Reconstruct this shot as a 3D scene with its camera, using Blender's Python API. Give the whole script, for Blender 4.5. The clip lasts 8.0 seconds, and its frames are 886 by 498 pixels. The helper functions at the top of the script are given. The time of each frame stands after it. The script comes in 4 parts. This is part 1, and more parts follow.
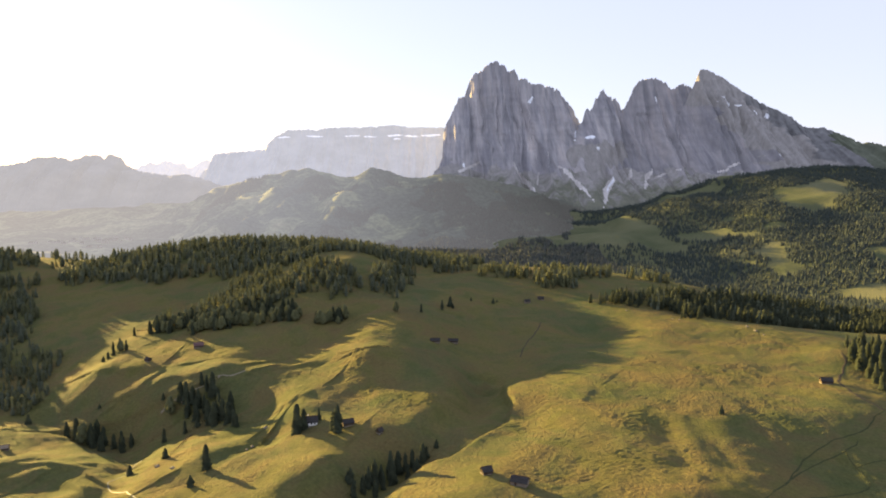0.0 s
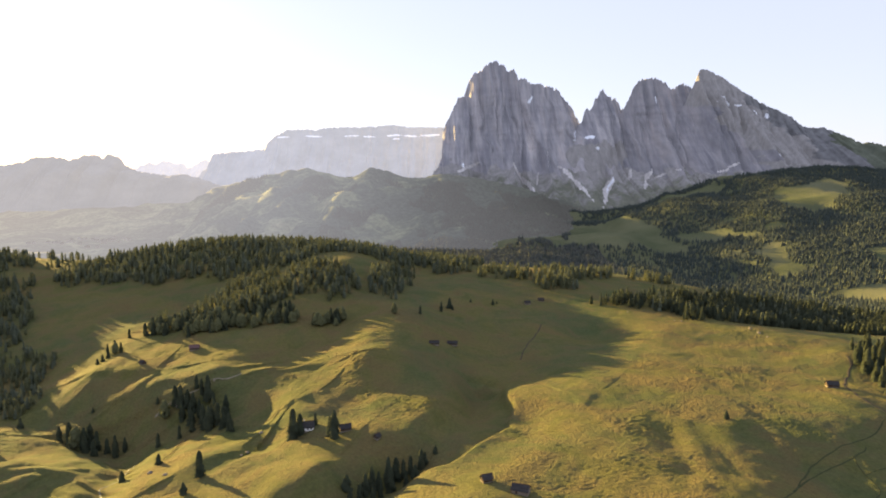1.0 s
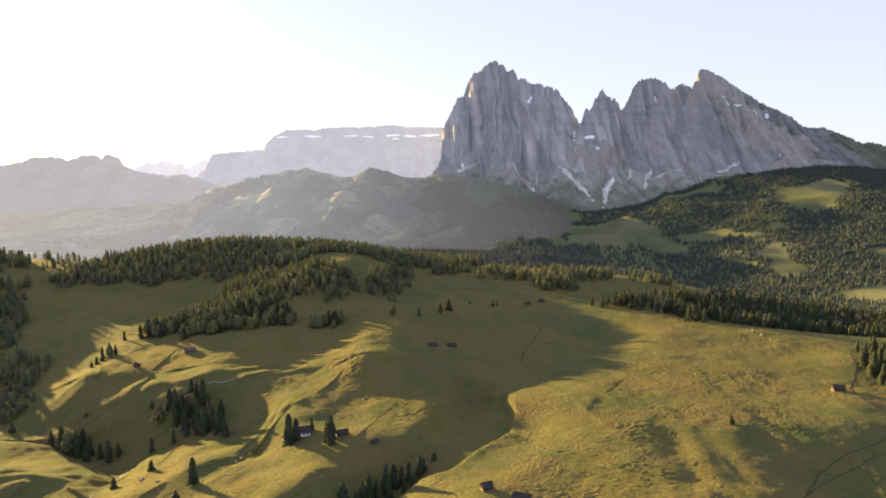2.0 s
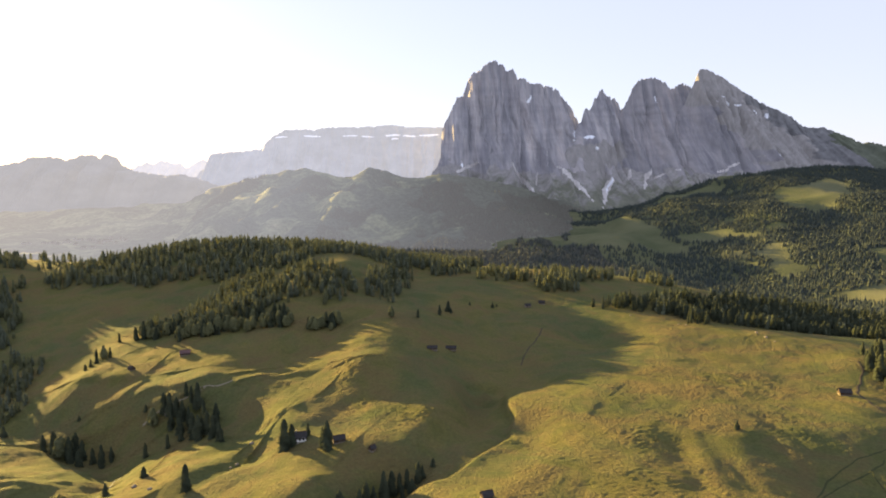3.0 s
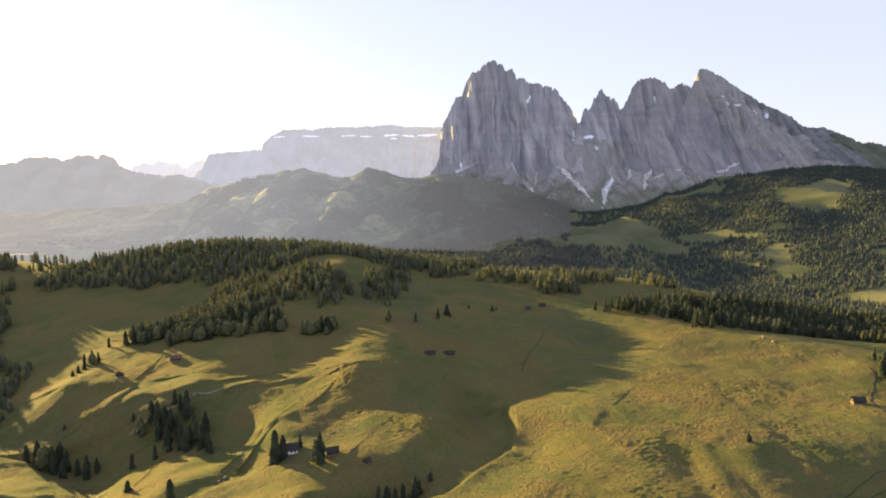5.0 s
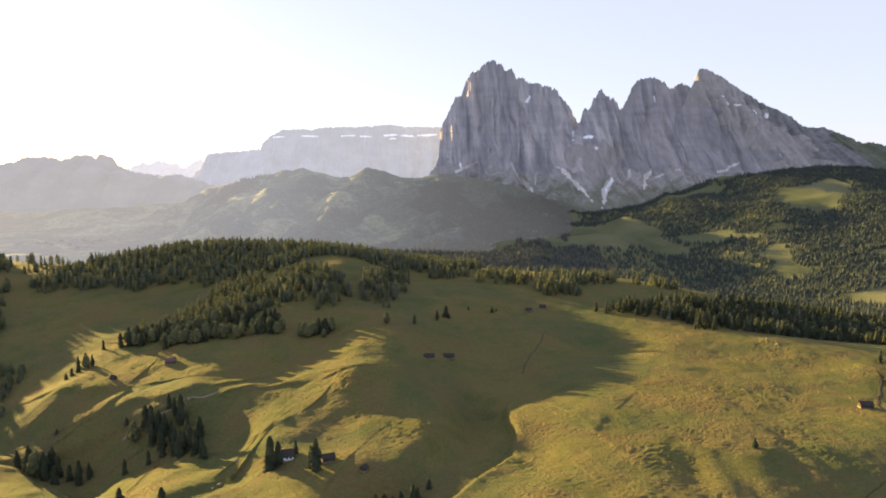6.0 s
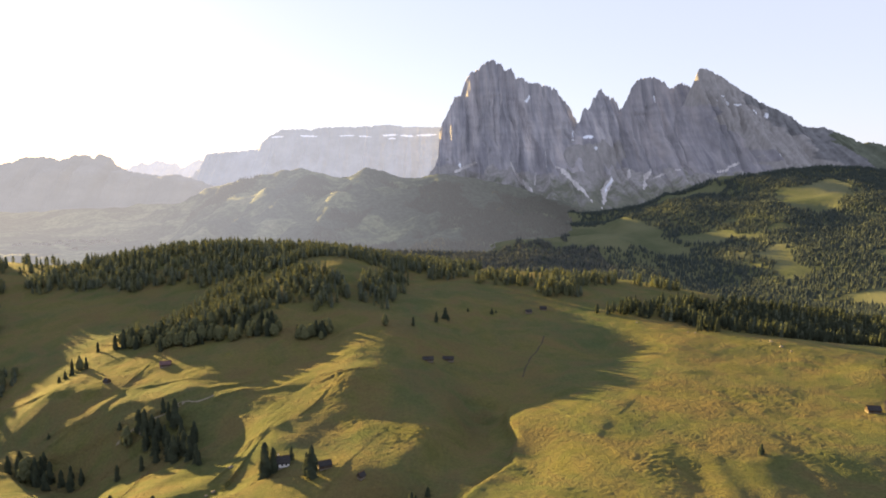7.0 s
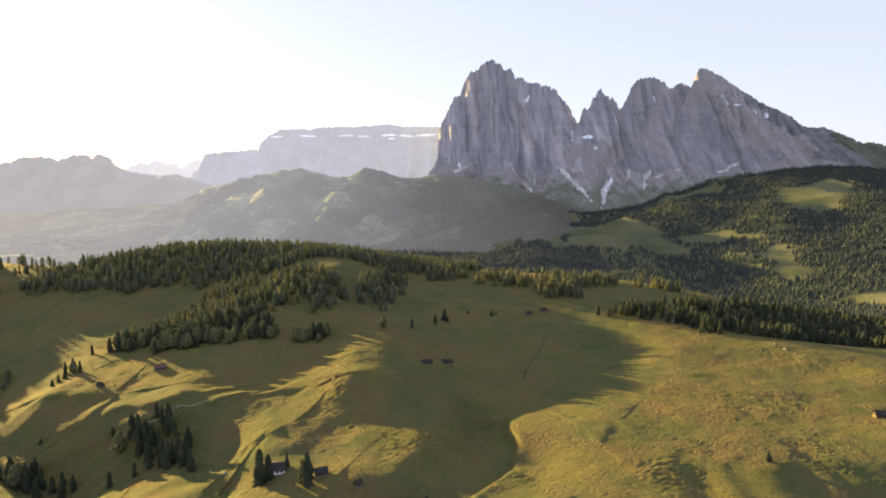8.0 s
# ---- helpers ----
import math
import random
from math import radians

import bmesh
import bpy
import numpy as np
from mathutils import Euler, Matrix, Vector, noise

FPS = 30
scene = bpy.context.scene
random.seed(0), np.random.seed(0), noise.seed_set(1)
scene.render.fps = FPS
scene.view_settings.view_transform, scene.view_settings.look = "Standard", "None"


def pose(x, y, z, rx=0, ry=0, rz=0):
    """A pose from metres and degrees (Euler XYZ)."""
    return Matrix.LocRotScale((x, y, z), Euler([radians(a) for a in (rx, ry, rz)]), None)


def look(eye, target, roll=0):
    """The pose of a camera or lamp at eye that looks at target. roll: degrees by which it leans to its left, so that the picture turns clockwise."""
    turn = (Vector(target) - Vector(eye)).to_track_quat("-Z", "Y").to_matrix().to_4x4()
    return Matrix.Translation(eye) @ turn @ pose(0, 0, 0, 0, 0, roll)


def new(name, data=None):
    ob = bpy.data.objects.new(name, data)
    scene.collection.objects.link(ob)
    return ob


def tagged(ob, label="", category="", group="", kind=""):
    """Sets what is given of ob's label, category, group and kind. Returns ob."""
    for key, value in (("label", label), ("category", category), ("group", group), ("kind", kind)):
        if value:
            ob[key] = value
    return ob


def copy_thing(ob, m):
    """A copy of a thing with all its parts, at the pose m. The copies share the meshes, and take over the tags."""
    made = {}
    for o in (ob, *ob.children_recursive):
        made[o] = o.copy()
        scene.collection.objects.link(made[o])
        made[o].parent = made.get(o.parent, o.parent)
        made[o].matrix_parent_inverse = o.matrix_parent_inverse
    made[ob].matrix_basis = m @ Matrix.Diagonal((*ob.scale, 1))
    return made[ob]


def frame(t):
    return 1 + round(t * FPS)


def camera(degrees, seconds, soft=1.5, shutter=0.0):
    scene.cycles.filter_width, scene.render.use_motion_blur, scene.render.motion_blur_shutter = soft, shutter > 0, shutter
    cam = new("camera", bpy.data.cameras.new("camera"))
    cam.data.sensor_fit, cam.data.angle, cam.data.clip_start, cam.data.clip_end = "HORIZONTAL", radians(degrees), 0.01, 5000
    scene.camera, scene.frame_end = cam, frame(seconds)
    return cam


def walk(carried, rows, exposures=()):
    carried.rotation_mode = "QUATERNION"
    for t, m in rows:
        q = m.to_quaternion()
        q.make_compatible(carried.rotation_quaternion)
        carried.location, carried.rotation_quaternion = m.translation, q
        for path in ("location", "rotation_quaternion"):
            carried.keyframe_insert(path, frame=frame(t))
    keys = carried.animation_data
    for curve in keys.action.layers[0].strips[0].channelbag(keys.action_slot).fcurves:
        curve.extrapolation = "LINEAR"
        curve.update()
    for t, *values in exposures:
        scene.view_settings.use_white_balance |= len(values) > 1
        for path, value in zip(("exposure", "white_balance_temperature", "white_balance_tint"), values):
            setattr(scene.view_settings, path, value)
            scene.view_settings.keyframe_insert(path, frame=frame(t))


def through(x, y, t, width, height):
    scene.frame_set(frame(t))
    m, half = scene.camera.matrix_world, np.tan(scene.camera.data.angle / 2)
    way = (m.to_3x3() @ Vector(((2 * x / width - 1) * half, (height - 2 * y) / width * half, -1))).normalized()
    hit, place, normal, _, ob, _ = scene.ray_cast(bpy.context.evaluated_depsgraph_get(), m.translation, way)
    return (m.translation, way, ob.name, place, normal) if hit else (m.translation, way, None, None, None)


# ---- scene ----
cam = camera(69.99, 8.0, soft=1.9)
PATH = []
for step in range(9):
    part_way = step / 8
    PATH.append((float(step), pose(2.22 * part_way, 66.4 * part_way, 170 + 0.4 * part_way,
                                   83.905 + 0.025 * part_way, 0, -0.391 * part_way)))
walk(cam, PATH, exposures=[(0.0, 2.32, 6250, 22), (8.0, 2.28, 6250, 22)])

# ---- light ----
SUN_LEFT, SUN_UP = 46.5, 7.9
world = bpy.data.worlds.new("sky")
scene.world = world
world.use_nodes = True
sky_node = world.node_tree.nodes.new("ShaderNodeTexSky")
sky_node.sky_type = "NISHITA"
sky_node.sun_disc = False
sky_node.sun_elevation = radians(SUN_UP)
sky_node.sun_rotation = radians(-SUN_LEFT)
sky_node.altitude = 1900
sky_node.air_density, sky_node.dust_density, sky_node.ozone_density = 1.1, 3.0, 0.5
back = world.node_tree.nodes["Background"]
back.inputs["Strength"].default_value = 0.061
veil = world.node_tree.nodes.new("ShaderNodeMix")  # thin high cloud whitens the whole sky
veil.data_type = "RGBA"
veil.inputs[0].default_value = 0.74
veil.inputs[7].default_value = (2.75, 3.0, 3.5, 1)
world.node_tree.links.new(sky_node.outputs[0], veil.inputs[6])
world.node_tree.links.new(veil.outputs[2], back.inputs["Color"])
sun = new("sun", bpy.data.lights.new("sun", "SUN"))
sun.data.energy, sun.data.angle, sun.data.color = 5.0, radians(0.5), (1.0, 0.72, 0.2)
sun_way = Vector((-math.sin(radians(SUN_LEFT)) * math.cos(radians(SUN_UP)),
                  math.cos(radians(SUN_LEFT)) * math.cos(radians(SUN_UP)), math.sin(radians(SUN_UP))))
sun.matrix_world = look(sun_way * 3000, (0, 0, 0))


# ---- materials ----
def material(name, rough=0.9):
    m = bpy.data.materials.new(name)
    m.use_nodes = True
    b = m.node_tree.nodes["Principled BSDF"]
    b.inputs["Roughness"].default_value = rough
    b.inputs["Specular IOR Level"].default_value = 0.05
    return m, m.node_tree.nodes, m.node_tree.links, b


def noise_node(nodes, links, scale, detail=4.0, rough=0.55, stretch=None, dist=0.0):
    pos = nodes.new("ShaderNodeNewGeometry")
    n = nodes.new("ShaderNodeTexNoise")
    n.inputs["Scale"].default_value = scale
    n.inputs["Detail"].default_value = detail
    n.inputs["Roughness"].default_value = rough
    n.inputs["Distortion"].default_value = dist
    if stretch:
        mp = nodes.new("ShaderNodeMapping")
        mp.inputs["Scale"].default_value = stretch
        links.new(pos.outputs["Position"], mp.inputs["Vector"])
        links.new(mp.outputs[0], n.inputs["Vector"])
    else:
        links.new(pos.outputs["Position"], n.inputs["Vector"])
    return n


def ramp(nodes, links, source, stops):
    r = nodes.new("ShaderNodeValToRGB")
    while len(r.color_ramp.elements) < len(stops):
        r.color_ramp.elements.new(0.5)
    for e, (p, c) in zip(r.color_ramp.elements, stops):
        e.position, e.color = p, (*c, 1)
    links.new(source, r.inputs[0])
    return r


def mix(nodes, links, a, b, f, kind="MIX"):
    m = nodes.new("ShaderNodeMix")
    m.data_type, m.blend_type = "RGBA", kind
    for sock, v in ((m.inputs[0], f), (m.inputs[6], a), (m.inputs[7], b)):
        if isinstance(v, (int, float)):
            sock.default_value = v
        elif isinstance(v, tuple):
            sock.default_value = (*v, 1)
        else:
            links.new(v, sock)
    return m.outputs[2]


def bump(nodes, links, b, height, strength, dist):
    n = nodes.new("ShaderNodeBump")
    n.inputs["Strength"].default_value, n.inputs["Distance"].default_value = strength, dist
    links.new(height, n.inputs["Height"])
    links.new(n.outputs[0], b.inputs["Normal"])


def math_node(nodes, links, kind, a, b=0.0):
    m = nodes.new("ShaderNodeMath")
    m.operation = kind
    for sock, v in zip(m.inputs, (a, b)):
        if isinstance(v, (int, float)):
            sock.default_value = v
        else:
            links.new(v, sock)
    return m.outputs[0]


def grass_material():
    """Meadow grass near by; far turf has haze painted into a greyer colour."""
    m, n, l, b = material("meadow_grass", 0.95)
    b.inputs["Specular IOR Level"].default_value = 0.03
    broad = noise_node(n, l, 0.011, 5, 0.62, dist=0.6)
    patch = noise_node(n, l, 0.034, 5, 0.6, dist=0.8)
    tuft = noise_node(n, l, 0.5, 7, 0.75)
    hump = noise_node(n, l, 0.42, 3, 0.6)
    c1 = ramp(n, l, broad.outputs[0], [(0.28, (0.106, 0.124, 0.050)), (0.45, (0.142, 0.136, 0.050)), (0.58, (0.180, 0.151, 0.051)), (0.75, (0.162, 0.129, 0.051))])
    cp = ramp(n, l, patch.outputs[0], [(0.34, (0.82, 0.9, 0.8)), (0.5, (1.0, 1.0, 1.0)), (0.66, (1.1, 0.98, 1.02))])
    c2 = ramp(n, l, tuft.outputs[0], [(0.28, (0.48, 0.52, 0.58)), (0.72, (0.93, 0.955, 0.95))])
    near = mix(n, l, mix(n, l, c1.outputs[0], cp.outputs[0], 1.0, "MULTIPLY"), c2.outputs[0], 1.0, "MULTIPLY")
    where = ramp(n, l, patch.outputs[0], [(0.46, (0.1, 0.1, 0.1)), (0.60, (1, 1, 1))])
    knob = ramp(n, l, hump.outputs[0], [(0.2, (0, 0, 0)), (0.8, (1, 1, 1))])
    worn = math_node(n, l, "MULTIPLY", math_node(n, l, "ADD", knob.outputs[0], -0.5), where.outputs[0])
    near = mix(n, l, near, (0.135, 0.104, 0.05), math_node(n, l, "MULTIPLY", where.outputs[0], 0.35))
    wide = noise_node(n, l, 0.004, 5, 0.6)
    # haze over the far slopes is put into this colour
    hazed_turf = ramp(n, l, wide.outputs[0], [(0.35, (0.08, 0.094, 0.046)), (0.65, (0.145, 0.146, 0.078))])
    geo, xyz = n.new("ShaderNodeNewGeometry"), n.new("ShaderNodeSeparateXYZ")
    l.new(geo.outputs["Position"], xyz.inputs[0])
    beyond = math_node(n, l, "ADD", xyz.outputs[1], math_node(n, l, "MULTIPLY", xyz.outputs[0], 0.5))
    beyond = math_node(n, l, "MULTIPLY", math_node(n, l, "ADD", beyond, -1450.0), 1 / 500)
    side = math_node(n, l, "MULTIPLY", math_node(n, l, "SUBTRACT", 2500.0, xyz.outputs[0]), 1 / 900)
    cover = math_node(n, l, "ADD", math_node(n, l, "MINIMUM", beyond, side), math_node(n, l, "MULTIPLY", math_node(n, l, "ADD", wide.outputs[0], -0.5), 2.0))
    cover = ramp(n, l, cover, [(0.0, (0, 0, 0)), (1.0, (1, 1, 1))])
    l.new(mix(n, l, near, hazed_turf.outputs[0], cover.outputs[0]), b.inputs["Base Color"])
    relief = math_node(n, l, "ADD", math_node(n, l, "MULTIPLY", worn, 1.3), math_node(n, l, "MULTIPLY", tuft.outputs[0], 0.85))
    bump(n, l, b, relief, 1.0, 1.0)
    return m


def haze_glow_material(name, lightc, darkc, glow, strength):
    """The far backdrop of the place, with bright morning haze painted on as emission."""
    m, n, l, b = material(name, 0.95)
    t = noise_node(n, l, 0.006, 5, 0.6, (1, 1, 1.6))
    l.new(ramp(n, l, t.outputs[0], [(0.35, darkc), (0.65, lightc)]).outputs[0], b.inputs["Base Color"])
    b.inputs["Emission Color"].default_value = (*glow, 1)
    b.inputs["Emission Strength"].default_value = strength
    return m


def rock_material(name, lightc, darkc):
    m, n, l, b = material(name, 0.9)
    broad = noise_node(n, l, 0.004, 5, 0.6, (1, 0.3, 0.35))
    streak = noise_node(n, l, 0.024, 7, 0.66, (1, 0.08, 0.1))
    strata = noise_node(n, l, 0.02, 4, 0.6, (0.1, 0.05, 1))
    c1 = ramp(n, l, broad.outputs[0], [(0.3, darkc), (0.7, lightc)])
    # streak tones paint in shading that the shallow flutes lack
    c2 = ramp(n, l, streak.outputs[0], [(0.36, (0.68, 0.68, 0.71)), (0.5, (0.96, 0.955, 0.95)), (0.66, (1.2, 1.16, 1.12))])
    c3 = ramp(n, l, strata.outputs[0], [(0.35, (0.9, 0.9, 0.9)), (0.65, (1.06, 1.05, 1.03))])
    # dark crevice shade painted as colour streaks
    cleft_shade = noise_node(n, l, 0.011, 5, 0.62, (1, 0.1, 0.14), 0.3)
    c4 = ramp(n, l, cleft_shade.outputs[0], [(0.36, (0.6, 0.6, 0.64)), (0.5, (0.98, 0.98, 0.98)), (0.64, (1.16, 1.11, 1.07))])
    c = mix(n, l, mix(n, l, c1.outputs[0], c2.outputs[0], 1.0, "MULTIPLY"), c3.outputs[0], 1.0, "MULTIPLY")
    c = mix(n, l, c, c4.outputs[0], 1.0, "MULTIPLY")
    l.new(c, b.inputs["Base Color"])
    bump(n, l, b, streak.outputs[0], 0.45, 12.0)
    # faint bluish emission paints haze over the walls
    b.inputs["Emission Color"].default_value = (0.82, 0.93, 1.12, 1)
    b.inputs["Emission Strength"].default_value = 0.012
    return m


def plain(name, color, rough=0.9, scale=0.5, vary=0.25):
    m, n, l, b = material(name, rough)
    t = noise_node(n, l, scale, 5, 0.65)
    lo = tuple(c * (1 - vary) for c in color)
    hi = tuple(c * (1 + vary) for c in color)
    l.new(ramp(n, l, t.outputs[0], [(0.3, lo), (0.7, hi)]).outputs[0], b.inputs["Base Color"])
    bump(n, l, b, t.outputs[0], 0.4, 0.1 / max(scale, 0.02))
    return m


def foliage_material(name, dark, light, haze_glow=None, through=0.26):
    """Needles that let some light through; the optional emission paints haze over far woods."""
    m = bpy.data.materials.new(name)
    m.use_nodes = True
    n, l = m.node_tree.nodes, m.node_tree.links
    n.clear()
    out = n.new("ShaderNodeOutputMaterial")
    geo, info = n.new("ShaderNodeNewGeometry"), n.new("ShaderNodeObjectInfo")
    add = n.new("ShaderNodeMath")
    add.operation = "ADD"
    l.new(geo.outputs["Random Per Island"], add.inputs[0])
    l.new(info.outputs["Random"], add.inputs[1])
    half = n.new("ShaderNodeMath")
    half.operation = "MULTIPLY"
    half.inputs[1].default_value = 0.5
    l.new(add.outputs[0], half.inputs[0])
    r = ramp(n, l, half.outputs[0], [(0.0, dark), (1.0, light)])
    d, t, mx = n.new("ShaderNodeBsdfDiffuse"), n.new("ShaderNodeBsdfTranslucent"), n.new("ShaderNodeMixShader")
    mx.inputs[0].default_value = through
    l.new(r.outputs[0], d.inputs[0])
    l.new(r.outputs[0], t.inputs[0])
    l.new(d.outputs[0], mx.inputs[1])
    l.new(t.outputs[0], mx.inputs[2])
    # emission added over the needles as painted haze
    if haze_glow:
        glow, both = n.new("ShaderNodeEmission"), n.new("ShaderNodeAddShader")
        l.new(haze_glow(n, l), glow.inputs[0])
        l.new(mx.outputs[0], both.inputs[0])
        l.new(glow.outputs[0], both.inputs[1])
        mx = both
    l.new(mx.outputs[0], out.inputs[0])
    return m


GRASS = grass_material()
# ROCK is the paler copy, its colour lifted for haze on the left massif
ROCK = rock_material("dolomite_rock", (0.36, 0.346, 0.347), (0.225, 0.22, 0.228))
LESS_HAZED_ROCK = rock_material("less_hazed_rock", (0.31, 0.294, 0.296), (0.178, 0.174, 0.182))
SCREE = plain("pale_scree", (0.58, 0.55, 0.52), 0.95, 0.05)
SNOW = plain("old_snow", (0.85, 0.87, 0.9), 0.6, 0.02, 0.06)
# paler needles carry haze on the middle woods; the dark copy leaves it out
HAZED_SPRUCE = foliage_material("hazed_spruce_needles", (0.09, 0.106, 0.072), (0.14, 0.155, 0.098))
DARK_SPRUCE = foliage_material("dark_spruce_needles", (0.04, 0.05, 0.033), (0.07, 0.08, 0.048))
LARCH = foliage_material("larch_needles", (0.098, 0.107, 0.057), (0.148, 0.152, 0.073))
# far needles bluer and greyer, with haze and shade put into the colour
FAR_LEAVES = (foliage_material("hazed_far_spruce", (0.050, 0.064, 0.057), (0.070, 0.085, 0.073), None, 0.08), foliage_material("hazed_far_larch", (0.056, 0.068, 0.056), (0.083, 0.095, 0.073), None, 0.08))
VALLEY_LEAVES = (foliage_material("hazed_valley_spruce", (0.09, 0.097, 0.086), (0.125, 0.132, 0.112)), foliage_material("hazed_valley_larch", (0.10, 0.107, 0.088), (0.145, 0.15, 0.118)))
BARK = plain("bark", (0.10, 0.075, 0.055), 0.95, 3.0)


# ---- land ----
def value_noise(x, y, seed=0):
    xi, yi = np.floor(x).astype(np.int64), np.floor(y).astype(np.int64)
    fx, fy = x - xi, y - yi
    fx, fy = fx * fx * fx * (fx * (fx * 6 - 15) + 10), fy * fy * fy * (fy * (fy * 6 - 15) + 10)

    def lattice(i, j):
        h = (i * 374761393 + j * 668265263 + seed * 362437) & 0xFFFFFFFF
        h = ((h ^ (h >> 13)) * 1274126177) & 0xFFFFFFFF
        h = ((h ^ (h >> 16)) * 2246822519) & 0xFFFFFFFF
        return (h ^ (h >> 15)) / 2147483648.0 - 1.0
    a, b, c, d = lattice(xi, yi), lattice(xi + 1, yi), lattice(xi, yi + 1), lattice(xi + 1, yi + 1)
    return (a * (1 - fx) + b * fx) * (1 - fy) + (c * (1 - fx) + d * fx) * fy


def fbm(x, y, octaves=4, seed=0, gain=0.5):
    total, amp = 0, 1.0
    for o in range(octaves):
        total = total + amp * value_noise(x * 2 ** o + 17.3 * o, y * 2 ** o - 9.1 * o, seed + o)
        amp *= gain
    return total


# fitted to the camera's view; an unseen rise at left is added for shade
# hills and hollows: centre x, y, half-widths, height
VALE_A = [
    (2300, 3200, 1600, 625, 107.4), (-1550, 2150, 1600, 625, -97.2), (-500, 4250, 1600, 625, 141.9), (3000, 2850, 600, 1666, 82.5),
    (780, 1300, 500, 500, -91.2), (1500, 2560, 500, 500, 44.5), (-300, 940, 800, 312, 45.8), (-1020, 1480, 800, 312, -78.9),
    (-3650, 3550, 600, 1666, 83.4), (-660, 220, 500, 500, -57.7), (60, 3460, 300, 833, 32.0), (-2600, 2850, 1600, 625, -50.6),
    (2300, 1100, 1000, 1000, 42.5), (-2600, 4250, 1000, 1000, 62.3), (2650, 3900, 1600, 625, 114.3), (1200, 720, 156, 433, -48.4),
]
VALE_B = [
    (1680, 3460, 300, 833, 46.5), (-660, 3100, 300, 833, 36.5), (30, 1530, 416, 162, -31.5), (550, -300, 1000, 1000, 14.9),
    (-1020, 3100, 300, 833, -34.4), (-2950, 1450, 1600, 625, -23.3), (-780, 990, 156, 433, 31.3), (3000, 1450, 600, 1666, 61.8),
    (960, 3460, 800, 312, -22.8), (-1550, 750, 600, 1666, -13.6), (200, 4600, 1000, 1000, 54.1), (1140, 2560, 500, 500, 51.5),
    (-120, 2560, 800, 312, -31.5), (600, 1840, 500, 500, -45.3), (-330, 1170, 260, 260, 22.4), (240, 3100, 300, 833, 39.8),
]
VALE_C = [
    (2300, 2850, 1000, 1000, 80.1), (-2250, 2150, 600, 1666, -34.2), (-870, 1980, 260, 260, -25.1), (1320, 3280, 300, 833, 23.7), (760, 2920, 260, 240, -55), (410, 752, 190, 72, -15), (-310, 735, 60, 55, -7), (-348, 556, 30, 36, -6), (236, 302, 85, 72, -7), (440, 694, 150, 45, -9), (1500, 2900, 450, 360, 18), (-90, 2230, 230, 230, -40),
]
KNOLL_A = [
    (30, 360, 156, 433, 12.7), (-250, 425, 75, 75, -22.2), (-510, 630, 156, 433, -16.7), (-160, 710, 78, 216, 16.6),
    (80, 710, 78, 216, -10.5), (-360, 990, 208, 81, 14.6), (50, 525, 45, 125, -16.3), (-50, 575, 45, 125, 13.9),
    (300, 990, 156, 433, 10.5), (-25, 900, 45, 125, -11.2), (640, 830, 208, 81, -16.8), (150, 450, 75, 75, 7.0),
    (-275, 600, 75, 75, 5.7), (-425, 575, 75, 75, -15.9), (-350, 825, 120, 46, -8.6), (-720, 710, 208, 81, -12.0),
]
KNOLL_B = [
    (-125, 850, 45, 125, 8.4), (250, 325, 120, 46, -5.6), (150, 650, 45, 125, -7.5), (-350, 375, 75, 75, 13.7),
]
MOUND_A = [
    (16, 285, 30, 30, 2.1), (112, 285, 30, 30, 3.1), (144, 285, 30, 30, 2.6), (-80, 317, 30, 30, 4.7),
    (-48, 317, 30, 30, -4.1), (-16, 317, 30, 30, -4.4), (240, 317, 30, 30, 3.7), (-112, 349, 30, 30, -2.5),
    (-16, 349, 30, 30, -4.4), (16, 349, 30, 30, -3.1), (48, 349, 30, 30, 2.0), (80, 349, 30, 30, 2.4),
    (-144, 381, 30, 30, 5.0), (-112, 381, 30, 30, -2.4), (-80, 381, 30, 30, 2.2), (-16, 381, 30, 30, 2.7),
]
MOUND_B = [
    (48, 381, 30, 30, -3.6), (176, 381, 30, 30, 2.0), (240, 381, 30, 30, -1.8), (-272, 413, 30, 30, 4.9),
    (-144, 413, 30, 30, -5.5), (-80, 413, 30, 30, 3.1), (-48, 413, 30, 30, -2.2), (16, 413, 30, 30, 5.0),
    (48, 413, 30, 30, -5.6), (-240, 445, 30, 30, -2.2), (-208, 445, 30, 30, -1.7), (-144, 445, 30, 30, -3.8),
    (-112, 445, 30, 30, 5.0), (-48, 445, 30, 30, -3.3), (-336, 477, 30, 30, -3.0), (-240, 477, 30, 30, -5.3),
]
MOUND_C = [
    (-208, 477, 30, 30, -2.4), (-176, 477, 30, 30, -1.6), (80, 477, 30, 30, -3.0), (-368, 509, 30, 30, -2.2),
    (-336, 509, 30, 30, -5.4), (-304, 509, 30, 30, -3.9), (-240, 509, 30, 30, 3.7), (-208, 509, 30, 30, 5.9),
    (-176, 509, 30, 30, 3.2), (-48, 509, 30, 30, 3.5), (336, 509, 30, 30, 4.4), (-304, 541, 30, 30, 3.3),
    (-272, 541, 30, 30, 1.8), (-176, 541, 30, 30, 2.1), (-144, 541, 30, 30, -3.0), (-112, 541, 30, 30, -3.1),
]
